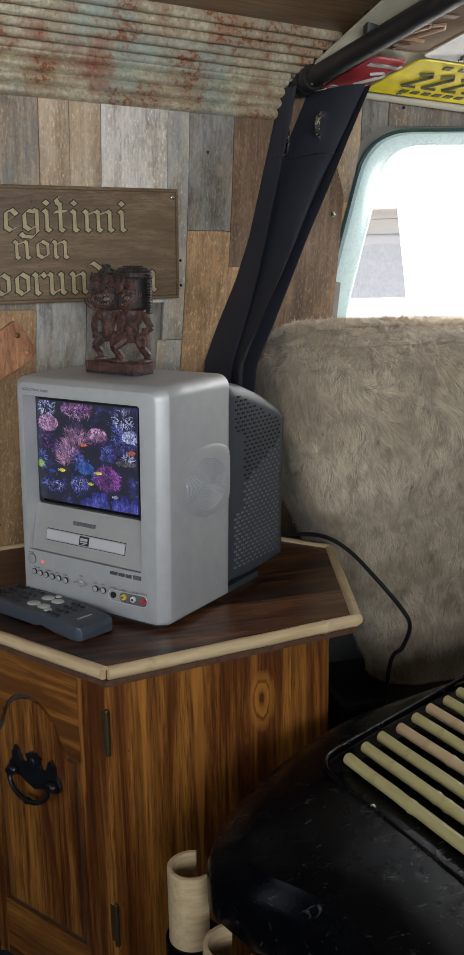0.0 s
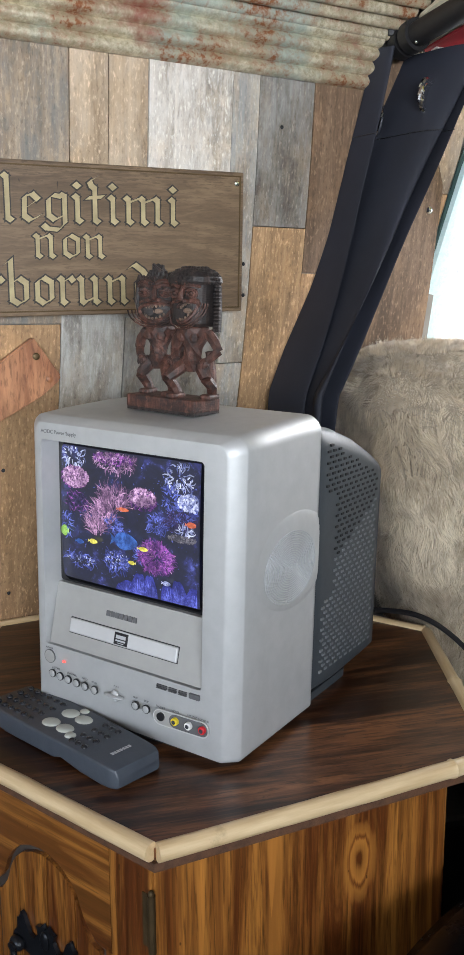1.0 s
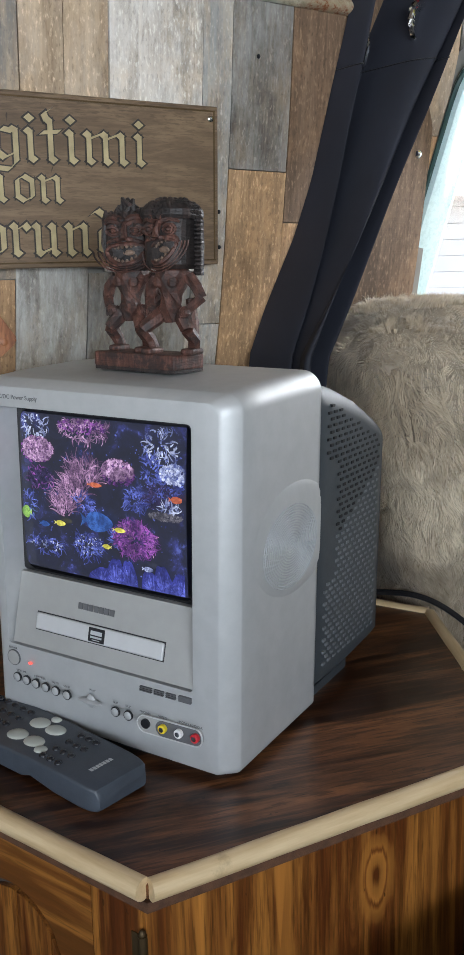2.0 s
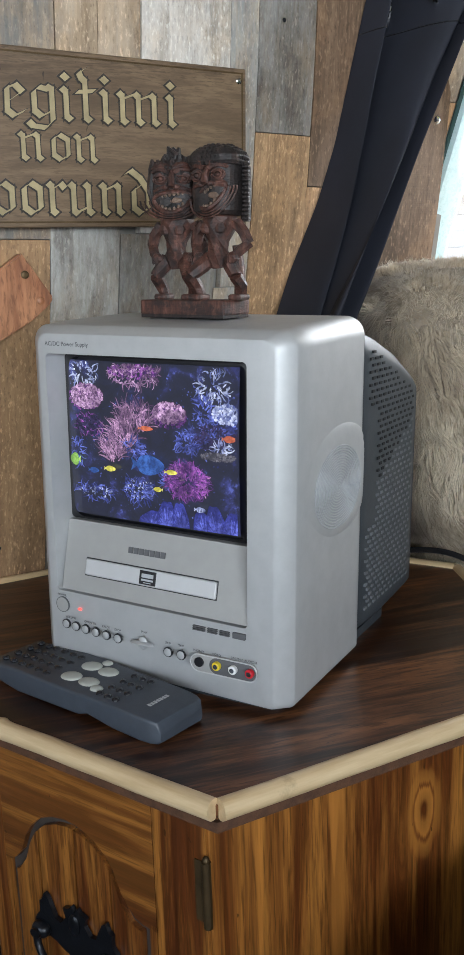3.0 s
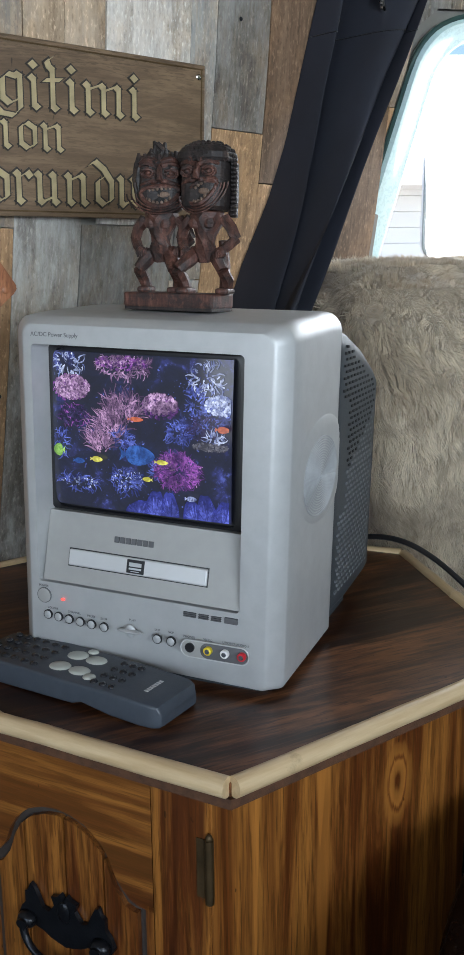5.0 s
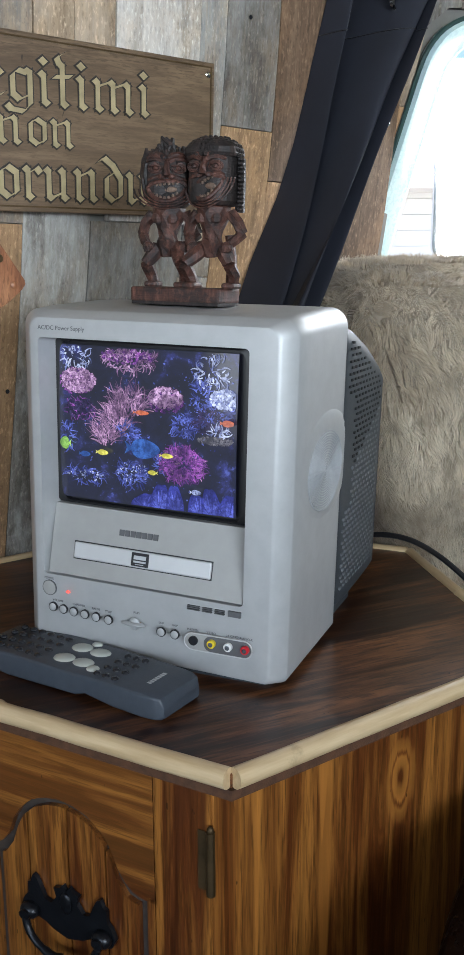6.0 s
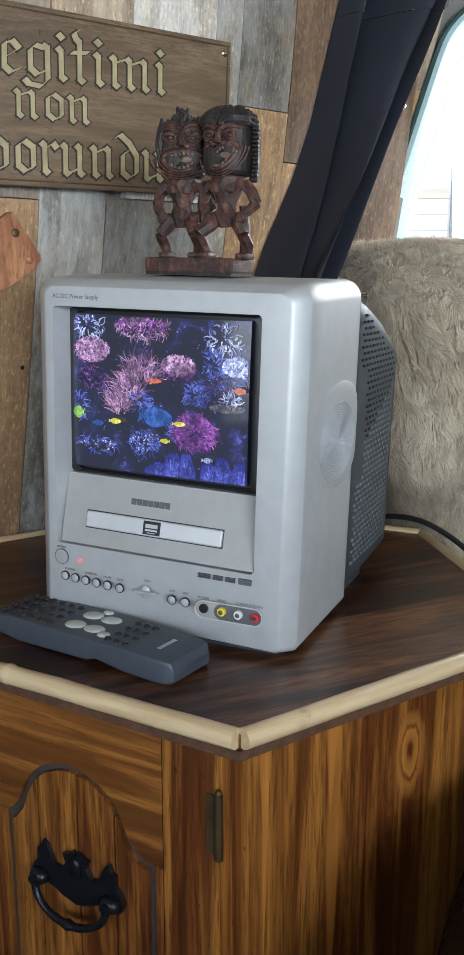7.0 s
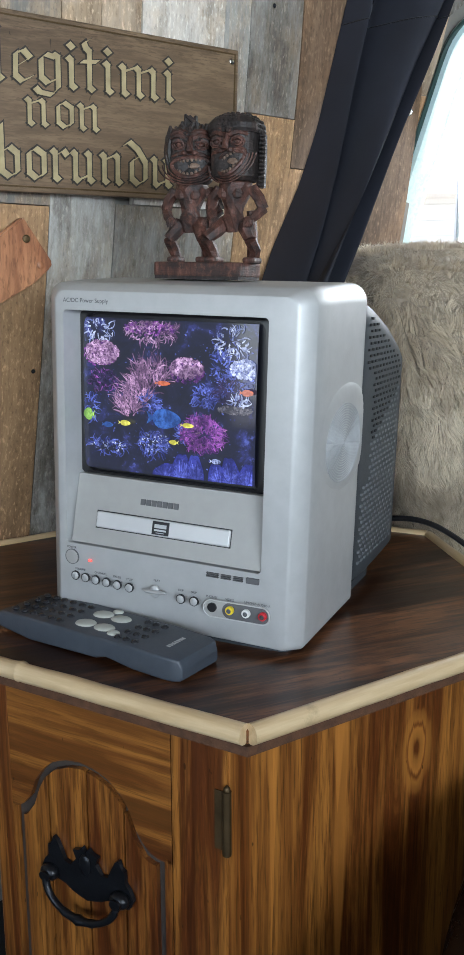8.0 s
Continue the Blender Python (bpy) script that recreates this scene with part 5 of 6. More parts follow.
        for k in range(22):
            a = -0.5 + 4.2 * k / 21
            tube(bm, [hp(0.0205 * math.cos(a), 0.019 * math.sin(a), 0.016), hp(0.0222 * math.cos(a), 0.0205 * math.sin(a), -0.002 + j(0.004)), hp(0.0205 * math.cos(a), 0.0190 * math.sin(a), -0.020 + j(0.006))], [0.0034, 0.0036, 0.0014], 5)
    paint(black_faces, seen)
    # swirling brows, ringed eyes, flared nose
    for sx in (-1, 1):
        for q in (0.0, 0.0034):
            tube(bm, [hp(sx * (0.0020 + 0.0155 * t), -0.0195 + 0.0045 * t * t, 0.0115 + q + 0.0035 * math.sin(t * 3.1)) for t in (0, 0.25, 0.5, 0.75, 1.0)], [0.0028, 0.0032, 0.0029, 0.0023, 0.0012], 6)
        for rr in (0.0062, 0.0042):
            tube(bm, [hp(sx * 0.0098 + rr * math.cos(a), -0.0182 - 0.0012 * (rr < 0.005), 0.0052 + rr * 0.78 * math.sin(a)) for a in (2 * math.pi * k / 12 for k in range(14))], 0.0011, 5, False)
        ball(bm, hp(sx * 0.0098, -0.0186, 0.0052), 0.0026, 0.0018, 0.0020, 8, 6)
        ball(bm, hp(sx * 0.0046, -0.0212, -0.0030), 0.0036, 0.0034, 0.0026, 8, 6)
        tube(bm, [hp(sx * (0.0070 + 0.0098 * t), -0.0190 + 0.0050 * t * t, -0.0030 - 0.0030 * t) for t in (0, 0.5, 1)], [0.0022, 0.0018, 0.0010], 6)
    tube(bm, [hp(0, -0.0182, 0.013), hp(0, -0.0218, 0.004), hp(0, -0.0235, -0.003)], [0.0024, 0.0030, 0.0038], 7)
    # wide open mouth: its inner shade painted as a near-black patch, teeth along the rim, lips and carved lines round
    # them
    hw, hh, mz, tilt = (0.0152, 0.0090, -0.0150, 0.0016) if not helm else (0.0118, 0.0098, -0.0130, 0.0060)
    mx = 0.0 if not helm else 0.0025
    lip = lambda q, a, out=0.0: hp(mx + hw * q * math.cos(a), -0.0192 - out + 0.0050 * math.cos(a) ** 2, mz + hh * q * math.sin(a) + tilt * math.cos(a) + 0.0018 * math.cos(2 * a))
    turns = [2 * math.pi * k / 24 for k in range(26)]
    seen = set(bm.faces)
    loft(bm, [[lip(0.98, a, 0.0002) for a in turns[:24]], [lip(0.5, a, 0.0004) for a in turns[:24]], [lip(0.1, a, 0.0004) for a in turns[:24]]])
    paint(mouth_shade_faces, seen)
    tube(bm, [lip(1.06, a, 0.0008) for a in turns], 0.0021, 6, False)
    for q in (1.38, 1.64, 1.90):
        tube(bm, [lip(q, a, -0.0006) for a in turns[12:25]], 0.0008, 5, False)
    seen = set(bm.faces)
    for k in range(20):
        a = 2 * math.pi * (k + 0.5) / 20
        ball(bm, lip(0.80, a, 0.0012), 0.0015, 0.0012, 0.0021, 6, 4)
    ball(bm, hp(mx + 0.003, -0.0194, mz - 0.0004), hw * 0.42, 0.0010, hh * 0.30, 8, 5)
    paint(tooth_faces, seen)
    place = Matrix.Translation((cx, cy, 0)) @ Matrix.Rotation(radians(turn), 4, "Z")
    for v in bm.verts:
        if v not in before_verts:
            v.co = place @ v.co
            v.co.z = 0.0150 + (v.co.z - 0.0150) * 0.885


figure(-0.0175, 0.001, 12, 14, -1, False)
figure(0.0290, -0.001, 4, 0, 1, True)
# upright behind the second figure
facet(bm, [(0.040, 0.012, 0.014), (0.041, 0.011, 0.040), (0.040, 0.008, 0.060)], [0.0060, 0.0052, 0.0048], 6)
M_TIKI = tiki_wood("carved_red_brown_wood", (0.018, 0.008, 0.006), (0.066, 0.026, 0.018), (0.165, 0.074, 0.054), 0.75)
statue = part("statue", bm, M_TIKI, at=TIKI, marks=((1, black_faces), (2, tooth_faces), (3, mouth_shade_faces)))
statue.data.materials.append(tiki_wood("blackened_carved_wood", (0.006, 0.005, 0.005), (0.017, 0.012, 0.011), (0.060, 0.036, 0.030), 0.5))
statue.data.materials.append(tiki_wood("rubbed_carved_wood", (0.060, 0.036, 0.024), (0.13, 0.082, 0.056), (0.24, 0.165, 0.12), 0.2))
statue.data.materials.append(plain("mouth_shade_black", (0.004, 0.003, 0.003), 0.8))
tagged(statue, "dark carved wooden pair of tiki figures on a base", "statue")

# ---- curtain in the corner and its rod ----
CZ = [0.50, 0.70, 0.86, 0.93, 1.00, 1.07, 1.14, 1.21, 1.28, 1.31]
# along the wall and out from it: wall edge, first valley, front ridge, free edge
EDGE_S = [0.038, 0.048, 0.064, 0.094, 0.121, 0.143, 0.158, 0.173, 0.187, 0.192]
VALE_S = [0.060, 0.072, 0.089, 0.108, 0.128, 0.149, 0.170, 0.193, 0.217, 0.227]
RIDGE_S = [0.050, 0.055, 0.064, 0.102, 0.139, 0.175, 0.210, 0.247, 0.284, 0.300]
RIDGE_O = [-0.080, -0.085, -0.089, -0.093, -0.096, -0.100, -0.103, -0.107, -0.110, -0.111]
FREE_S = [0.075, 0.082, 0.095, 0.129, 0.161, 0.191, 0.223, 0.256, 0.294, 0.311]
FREE_O = [-0.088, -0.092, -0.096, -0.101, -0.106, -0.111, -0.116, -0.120, -0.120, -0.118]


def cloth_point(t, z):
    """Soft S-curves through the folds, from the wall edge to the hidden return of the free edge."""
    at = lambda col: float(np.interp(z, CZ, col))
    e, v, r, f = at(EDGE_S), at(VALE_S), at(RIDGE_S), at(FREE_S)
    ro, fo = at(RIDGE_O), at(FREE_O)
    w = min(0.034, bulge(z)) - 0.006
    keys = ((e, w), (e * 0.62 + v * 0.38, -0.050), (v, -0.004), (v * 0.70 + r * 0.30, -0.012), (v * 0.38 + r * 0.62, -0.086), (r, ro), (r * 0.5 + f * 0.5 + 0.004, max(ro, fo) + 0.030), (f, fo + 0.004), (f + 0.012, fo + 0.075))
    x = min(max(t + 0.006 * math.sin(z * 9 + t * 5), 0.0), 0.9999) * (len(keys) - 1)
    i = int(x)
    u = x - i
    a, b, c, d = (Vector(keys[min(max(i + k, 0), len(keys) - 1)]) for k in (-1, 0, 1, 2))
    p = 0.5 * ((2 * b) + (c - a) * u + (2 * a - 5 * b + 4 * c - d) * u * u + (3 * b - a - 3 * c + d) * u ** 3)
    return Vector((p.x, p.y + 0.0018 * math.sin(z * 23 + t * 11), z))


bm = bmesh.new()
rows = [[cloth_point(i / 96, 0.50 + (1.305 - 0.50) * j / 60) for i in range(97)] for j in range(61)]
loft(bm, rows, False)
loft(bm, [[p + Vector((0.0, 0.0016, 0)) for p in r][::-1] for r in rows], False)
drape = thing("curtain", WALL, "dark navy curtain with steel eyelets gathered in the corner", "curtain")
part("cloth", bm, M_CURTAIN, drape, "", True)
bm = bmesh.new()
for zz in (1.196,):
    tube(bm, [cloth_point(i / 60, zz) + Vector((0, -0.0008, 0)) for i in range(61)], 0.0008, 5, False)
part("hem_seam", bm, M_BLACK, drape, "", True)
for t, z, turn in ((0.46, 1.240, 44), (0.27, 1.225, 96)):
    bm = bmesh.new()
    q = cloth_point(t, z)
    for R, r in ((0.0195, 0.0038), (0.0150, 0.0022)):
        pts = [(R * math.cos(a), 0, 1.15 * R * math.sin(a)) for a in (2 * math.pi * k / 28 for k in range(30))]
        tube(bm, pts, r, 8, False)
    cyl(bm, (0, 0.003, 0), (0, -1, 0), 0.0150, 0.0015, 24)
    part("eyelet", bm, M_CHROME, drape, "chrome eyelet ring", True, Matrix.Translation(q + Vector((0.006, -0.012, 0))) @ Matrix.Rotation(radians(turn - 30), 4, "Z") @ Matrix.Rotation(radians(-12), 4, "Y"))

rod = thing("curtain_rod", Matrix(), "black metal curtain rod along the ceiling", "curtain rod")
R0, R1 = Vector((0.628, 1.437, 1.312)), Vector((0.80, 0.58, 1.384))
bm = bmesh.new()
tube(bm, [R0, R0.lerp(R1, 0.5), R1], 0.0155, 18)
part("bar", bm, M_MATTE, rod, "", True)
bm = bmesh.new()
dd = (R1 - R0).normalized()
for q in (0.012, 0.034):
    p = R0 + dd * q
    tube(bm, [p - dd * 0.008, p + dd * 0.008], 0.0205, 18)
box(bm, 0.606, 0.652, 1.418, 1.452, 1.318, 1.332, 0.002)
part("end_bracket", bm, M_MATTE, rod, "black end bracket with screws", True)
for k in range(4):
    bm = bmesh.new()
    p = R0 + dd * (0.004 + 0.012 * k) + Vector((-0.006, -0.012, -0.0125))
    ball(bm, p, 0.0022, 0.0022, 0.0022, 8, 6)
    part("screw", bm, M_CHROME, rod)
bm = bmesh.new()
p = R0 + dd * 0.20
tube(bm, [p - dd * 0.007, p + dd * 0.007], 0.016, 16)
box(bm, p.x - 0.010, p.x + 0.010, p.y - 0.008, p.y + 0.008, p.z + 0.010, p.z + 0.042, 0.002)
part("clip", bm, M_MATTE, rod, "", True)

# ---- licence plates on the slanted ceiling ----
PN = Vector((-0.198, -0.133, -0.971)).normalized()
PO = Vector((0.691, 1.467, 1.316))


def on_slant(x, y, lift=0.0):
    z = PO.z - (PN.x * (x - PO.x) + PN.y * (y - PO.y)) / PN.z
    return Vector((x, y, z)) + PN * lift


M_PALE = plain("cream_painted_board", (0.55, 0.52, 0.40), 0.55, 0.0, 0.1, 20)
bm = bmesh.new()
q = [(0.655, 1.478), (1.62, 1.160), (1.62, 0.35), (0.74, 0.62), (0.66, 1.10), (0.640, 1.40)]
loft(bm, [[on_slant(x, y, k) for x, y in q] for k in (0.0, -0.006)])
tagged(part("ceiling_panel", bm, M_PALE), "cream painted slanted ceiling board", "ceiling", kind="structure")
bm = bmesh.new()
a, b_ = on_slant(0.662, 1.474, 0.003), on_slant(1.60, 1.170, 0.003)
tube(bm, [a, b_], 0.0075, 10)
tagged(part("trim", bm, M_PALE, smooth=True), "cream trim strip over the window", "trim", kind="structure")
PA, PB = Vector((0.952, -0.305)), Vector((0.19, -0.98))


def plate(o, cols, label, width=0.30, height=0.152, chars=7, ink=(0.05, 0.05, 0.06)):
    """A pressed metal plate: raised rim, coloured field, unreadable bars for its characters."""
    at = lambda u, v, lift: on_slant(o[0] + PA.x * u + PB.x * v, o[1] + PA.y * u + PB.y * v, lift)
    base = plain(label.split(" licence")[0].replace(" ", "_") + "_plate", cols, 0.32, 0.1, 0.15, 30)
    inkm = plain("plate_ink", ink, 0.4)
    root = thing("licence_plate", Matrix.Translation(at(0, 0, 0)), label, "licence plate", "plates on the ceiling")
    inv = Matrix.Translation(-at(0, 0, 0))
    bm = bmesh.new()
    out = [rrect(0, width, 0, height, 0.012), rrect(0.001, width - 0.001, 0.001, height - 0.001, 0.012), rrect(0.004, width - 0.004, 0.004, height - 0.004, 0.010), rrect(0.006, width - 0.006, 0.006, height - 0.006, 0.009)]
    loft(bm, [[inv @ at(u, v, h) for u, v in r] for r, h in zip(out, (0.0045, 0.0065, 0.0065, 0.0050))])
    bmesh.ops.recalc_face_normals(bm, faces=bm.faces)
    part("plate", bm, base, root, "", True)
    for k in range(chars):
        u = 0.035 + k * (width - 0.07) / chars
        bm = bmesh.new()
        strokes = [[(0.000, 0.095), (0.016, 0.105), (0.022, 0.092)], [(0.022, 0.092), (0.002, 0.045), (0.024, 0.045)]]
        for s in strokes:
            tube(bm, [inv @ at(u + x, v, 0.0062) for x, v in s], 0.0026, 6)
        part("raised_mark", bm, inkm, root, "", True)
    for v0, n in ((0.020, 11), (0.130, 8)):
        for k in range(n):
            bm = bmesh.new()
            u = 0.05 + k * (width - 0.10) / n
            quad = [(u, v0 - 0.005), (u + 0.011, v0 - 0.005), (u + 0.011, v0 + 0.006), (u, v0 + 0.006)]
            loft(bm, [[inv @ at(x, y, h) for x, y in quad] for h in (0.0040, 0.0066)])
            part("small_bar", bm, inkm, root)
    for u in (0.055, width - 0.055):
        bm = bmesh.new()
        ball(bm, inv @ at(u, 0.009, 0.0065), 0.005, 0.005, 0.003, 10, 6)
        part("screw", bm, M_CHROME, root)
    return root


plate((0.738, 1.428), (0.72, 0.60, 0.02), "yellow licence plate screwed to the slanted ceiling", ink=(0.10, 0.09, 0.05))
plate((0.763, 1.272), (0.62, 0.63, 0.60), "white licence plate screwed to the slanted ceiling")
plate((0.672, 1.470), (0.45, 0.05, 0.06), "red and white licence plate half behind the rod", 0.056, 0.16, 1, (0.6, 0.58, 0.55))
plate((0.662, 1.295), (0.22, 0.15, 0.09), "brown licence plate beside the rod", 0.11, 0.20, 2, (0.5, 0.3, 0.2))
plate((0.792, 1.114), (0.60, 0.61, 0.58), "white licence plate nearer the roof middle")

# ---- fur-covered seat back ----
SZ = [0.22, 0.30, 0.44, 0.56, 0.65, 0.76, 0.85, 0.885, 0.905]
SX = [0.790, 0.765, 0.700, 0.630, 0.590, 0.556, 0.545, 0.560, 0.590]
SY = [1.385, 1.375, 1.350, 1.318, 1.262, 1.232, 1.262, 1.285, 1.325]


def seat_ring(z, grow=0.0):
    x0, y0 = np.interp(z, SZ, SX) - grow, np.interp(z, SZ, SY) - grow
    return [Vector((px, py, z)) for px, py in rrect(x0, 1.14 + grow, y0, max(1.50, y0 + 0.12) + grow, 0.055, 8)]


seat = thing("seat", Matrix.Translation((0.82, 1.38, 0)), "car seat covered in shaggy cream-grey fur", "seat")
SINV = Matrix.Translation((-0.82, -1.38, 0))
zs = [0.22 + (0.905 - 0.22) * k / 40 for k in range(41)]
rings = [[SINV @ p for p in seat_ring(z)] for z in zs]
last = rings[-1]
c = sum(last, Vector()) / len(last)
for q, dz in ((0.9, 0.010), (0.6, 0.014), (0.2, 0.015)):
    rings.append([c + (p - c) * q + Vector((0, 0, dz)) for p in last])
bm = bmesh.new()
loft(bm, rings)
for v in bm.verts:
    v.co += Vector((1, 1, 0)) * 0.010 * noise.noise(v.co * 9) + Vector((0, 0, 1)) * 0.006 * noise.noise(v.co * 14)


def fur_base():
    mat, nt, b = material("fur_roots")
    n1 = noise_tex(nt, coords(nt), 30.0, 5)
    nt.links.new(ramp(nt, n1, [(0.3, (0.24, 0.195, 0.145)), (0.7, (0.42, 0.355, 0.275))]), b.inputs["Base Color"])
    b.inputs["Roughness"].default_value = 0.95
    return mat


def fur_hair():
    mat, nt, b = material("cream_fur")
    gi = nt.nodes.new("ShaderNodeNewGeometry")
    n1 = noise_tex(nt, coords(nt), 7.0, 6, 0.7)
    c = ramp(nt, gi.outputs["Random Per Island"], [(0.0, (0.46, 0.37, 0.255)), (0.45, (0.70, 0.59, 0.435)), (1.0, (0.86, 0.76, 0.60))])
    c = mix(nt, ramp(nt, n1, [(0.47, grey(0)), (0.62, grey(0.65))]), c, (0.36, 0.28, 0.19))
    n2 = noise_tex(nt, coords(nt, (1, 1, 0.45)), 42.0, 4, 0.65)
    c = mix(nt, ramp(nt, n2, [(0.50, grey(0)), (0.64, grey(0.6))]), c, (0.27, 0.205, 0.135))
    nt.links.new(c, b.inputs["Base Color"])
    b.inputs["Roughness"].default_value = 0.7
    b.inputs["Sheen Weight"].default_value = 0.3
    return mat


bm.normal_update()
faces = [(f, f.calc_area()) for f in bm.faces if len(f.verts) == 4 and (f.normal.y < 0.25 or f.normal.z > 0.4)]
total = sum(a for _, a in faces)
rng = np.random.default_rng(5)
V, F = [], []
COUNT = 170000
for f, area in faces:
    n = int(COUNT * area / total) + 1
    p = [v.co for v in f.verts]
    for _ in range(n):
        s, t = rng.random(2)
        o = p[0].lerp(p[1], s).lerp(p[3].lerp(p[2], s), t)
        nn = f.normal
        w = noise.noise_vector(o * 16) * 0.8 + noise.noise_vector(o * 55) * 1.1
        flow = Vector((0.15, -0.1, -1.0)) + w
        flow -= nn * flow.dot(nn)
        d1 = (nn * 0.85 + flow * 0.55).normalized()
        d2 = (nn * 0.15 + flow).normalized()
        ln = (0.009 + 0.009 * rng.random()) * (0.6 if nn.z > 0.5 else 1.0)
        side = d2.cross(nn).normalized() * (0.00028 + 0.00022 * rng.random())
        a = o + d1 * ln * 0.7
        tip = a + d2 * ln
        k = len(V)
        V += [o - side, o + side, a - side * 0.8, a + side * 0.8, tip]
        F += [(k, k + 1, k + 3, k + 2), (k + 2, k + 3, k + 4)]
part("cushion", bm, fur_base(), seat, "", True)
me = bpy.data.meshes.new("fur")
me.from_pydata([tuple(v) for v in V], [], F)
me.materials.append(fur_hair())
fur = new("fur", me)
fur.parent = seat
tagged(fur, "long shaggy cream fur", kind="stuff")
bm = bmesh.new()
box(bm, -0.15, 0.30, -0.05, 0.15, 0.0, 0.24, 0.01)
part("seat_base", bm, M_BLACK, seat, "black seat base")

# ---- black engine cover with bamboo slats ----
cover = thing("engine_cover", Matrix.Translation((0.75, 0.6, 0)), "scuffed black plastic engine cover with bamboo slats on top", "engine cover")
CP = [(0.352, 0.60), (0.296, 0.695), (0.278, 0.750), (0.302, 0.808), (0.370, 0.878), (0.438, 0.934), (0.507, 0.976), (0.580, 1.003), (0.69, 1.036), (0.80, 1.055), (1.0, 1.06), (1.25, 1.02), (1.32, 0.5), (1.2, 0.05), (0.62, 0.02), (0.42, 0.30)]


def smooth_loop(p, n=8):
    out = []
    for i in range(len(p)):
        a, b, c, d = (Vector(p[(i + k) % len(p)]) for k in (-1, 0, 1, 2))
        for k in range(n):
            t = k / n
            out.append(0.5 * ((2 * b) + (c - a) * t + (2 * a - 5 * b + 4 * c - d) * t * t + (3 * b - a - 3 * c + d) * t ** 3))
    return out


loop = [p - Vector((0.75, 0.6)) for p in smooth_loop(CP)]
bm = bmesh.new()
loft(bm, [[(p.x * k, p.y * k, z) for p in loop] for k, z in ((0.86, 0.0), (0.88, 0.30), (0.97, 0.335), (1.0, 0.350), (1.0, 0.385), (0.985, 0.406), (0.955, 0.416), (0.945, 0.422), (0.90, 0.428), (0.80, 0.431), (0.5, 0.434))])
part("shell", bm, M_COVER, cover, "", True)
SO, SA, SB = Vector((0.468, 0.833)), Vector((0.225, -0.974)), Vector((0.88, 0.475))
rim = [SO - SA * 0.035 - SB * 0.030, SO - SA * 0.035 + SB * 0.34, SO + SA * 0.45 + SB * 0.34, SO + SA * 0.45 - SB * 0.030]
rr = [Vector(p) for p in round_quad([tuple(p) for p in rim], 0.04, 6)]
bm = bmesh.new()
tube(bm, [(p.x - 0.75, p.y - 0.6, 0.4315) for p in rr + rr[:2]], 0.0034, 8, False)
part("panel_bead", bm, M_COVER, cover, "", True)
for k in range(9):
    off = [0.0, 0.0345, 0.068, 0.103, 0.138, 0.172, 0.207, 0.241, 0.276][k]
    p0 = SO + SB * off - SA * (0.002 * (k % 3))
    m, L_ = along((p0.x - 0.75, p0.y - 0.6, 0.4415), (p0.x + SA.x * 0.42 - 0.75, p0.y + SA.y * 0.42 - 0.6, 0.4415))
    bm = bmesh.new()
    bamboo_pole(bm, (0, 0, 0), (L_, 0, 0), 0.0070, [(0.27,), (0.30, 0.34), (0.6,), (0.22, 0.8), (0.5,), (0.3,), (0.10, 0.6), (0.4,), (0.5,)][k], 40 + k)
    part("bamboo_slat", bm, M_BAMBOO_P if k in (3, 5) else M_BAMBOO_G, cover, "pinkish bamboo slat" if k in (3, 5) else "greenish bamboo slat", True, m)
bm = bmesh.new()
p = SO + SA * 0.075 - SB * 0.028
ball(bm, (p.x - 0.75, p.y - 0.6, 0.433), 0.004, 0.004, 0.0025, 10, 6)
part("screw", bm, M_CHROME, cover)


def bamboo_cup(x, y, r, z0, z1, a0, a1, label):
    """A split length of thick bamboo used as a holder."""
    root = thing("bamboo_cup", Matrix.Translation((x, y, z0)), label, "bamboo cup", "bamboo cups")
    bm = bmesh.new()
    th = 0.005
    rows = []
    n = 28
    for k in range(n + 1):
        a = radians(a0 + (a1 - a0) * k / n)
        rows.append([(q * math.cos(a), q * math.sin(a), z) for q, z in ((r, 0), (r, z1 - z0 - 0.001), (r - 0.001, z1 - z0), (r - th, z1 - z0), (r - th, 0))])
    loft(bm, rows)
    bmesh.ops.recalc_face_normals(bm, faces=bm.faces)
    part("wall", bm, M_BAMBOO, root, "", True)
    bm = bmesh.new()
    tube(bm, [(0, 0, -z0), (0, 0, 0.004)], r + 0.004, 24)
    part("holder", bm, M_COVER, root, "black holder under the cup")
    return root


bamboo_cup(0.272, 0.805, 0.027, 0.270, 0.362, 65, 300, "split pale bamboo cup beside the cabinet")
bamboo_cup(0.293, 0.716, 0.030, 0.230, 0.330, 75, 305, "second split bamboo cup against the black cover")

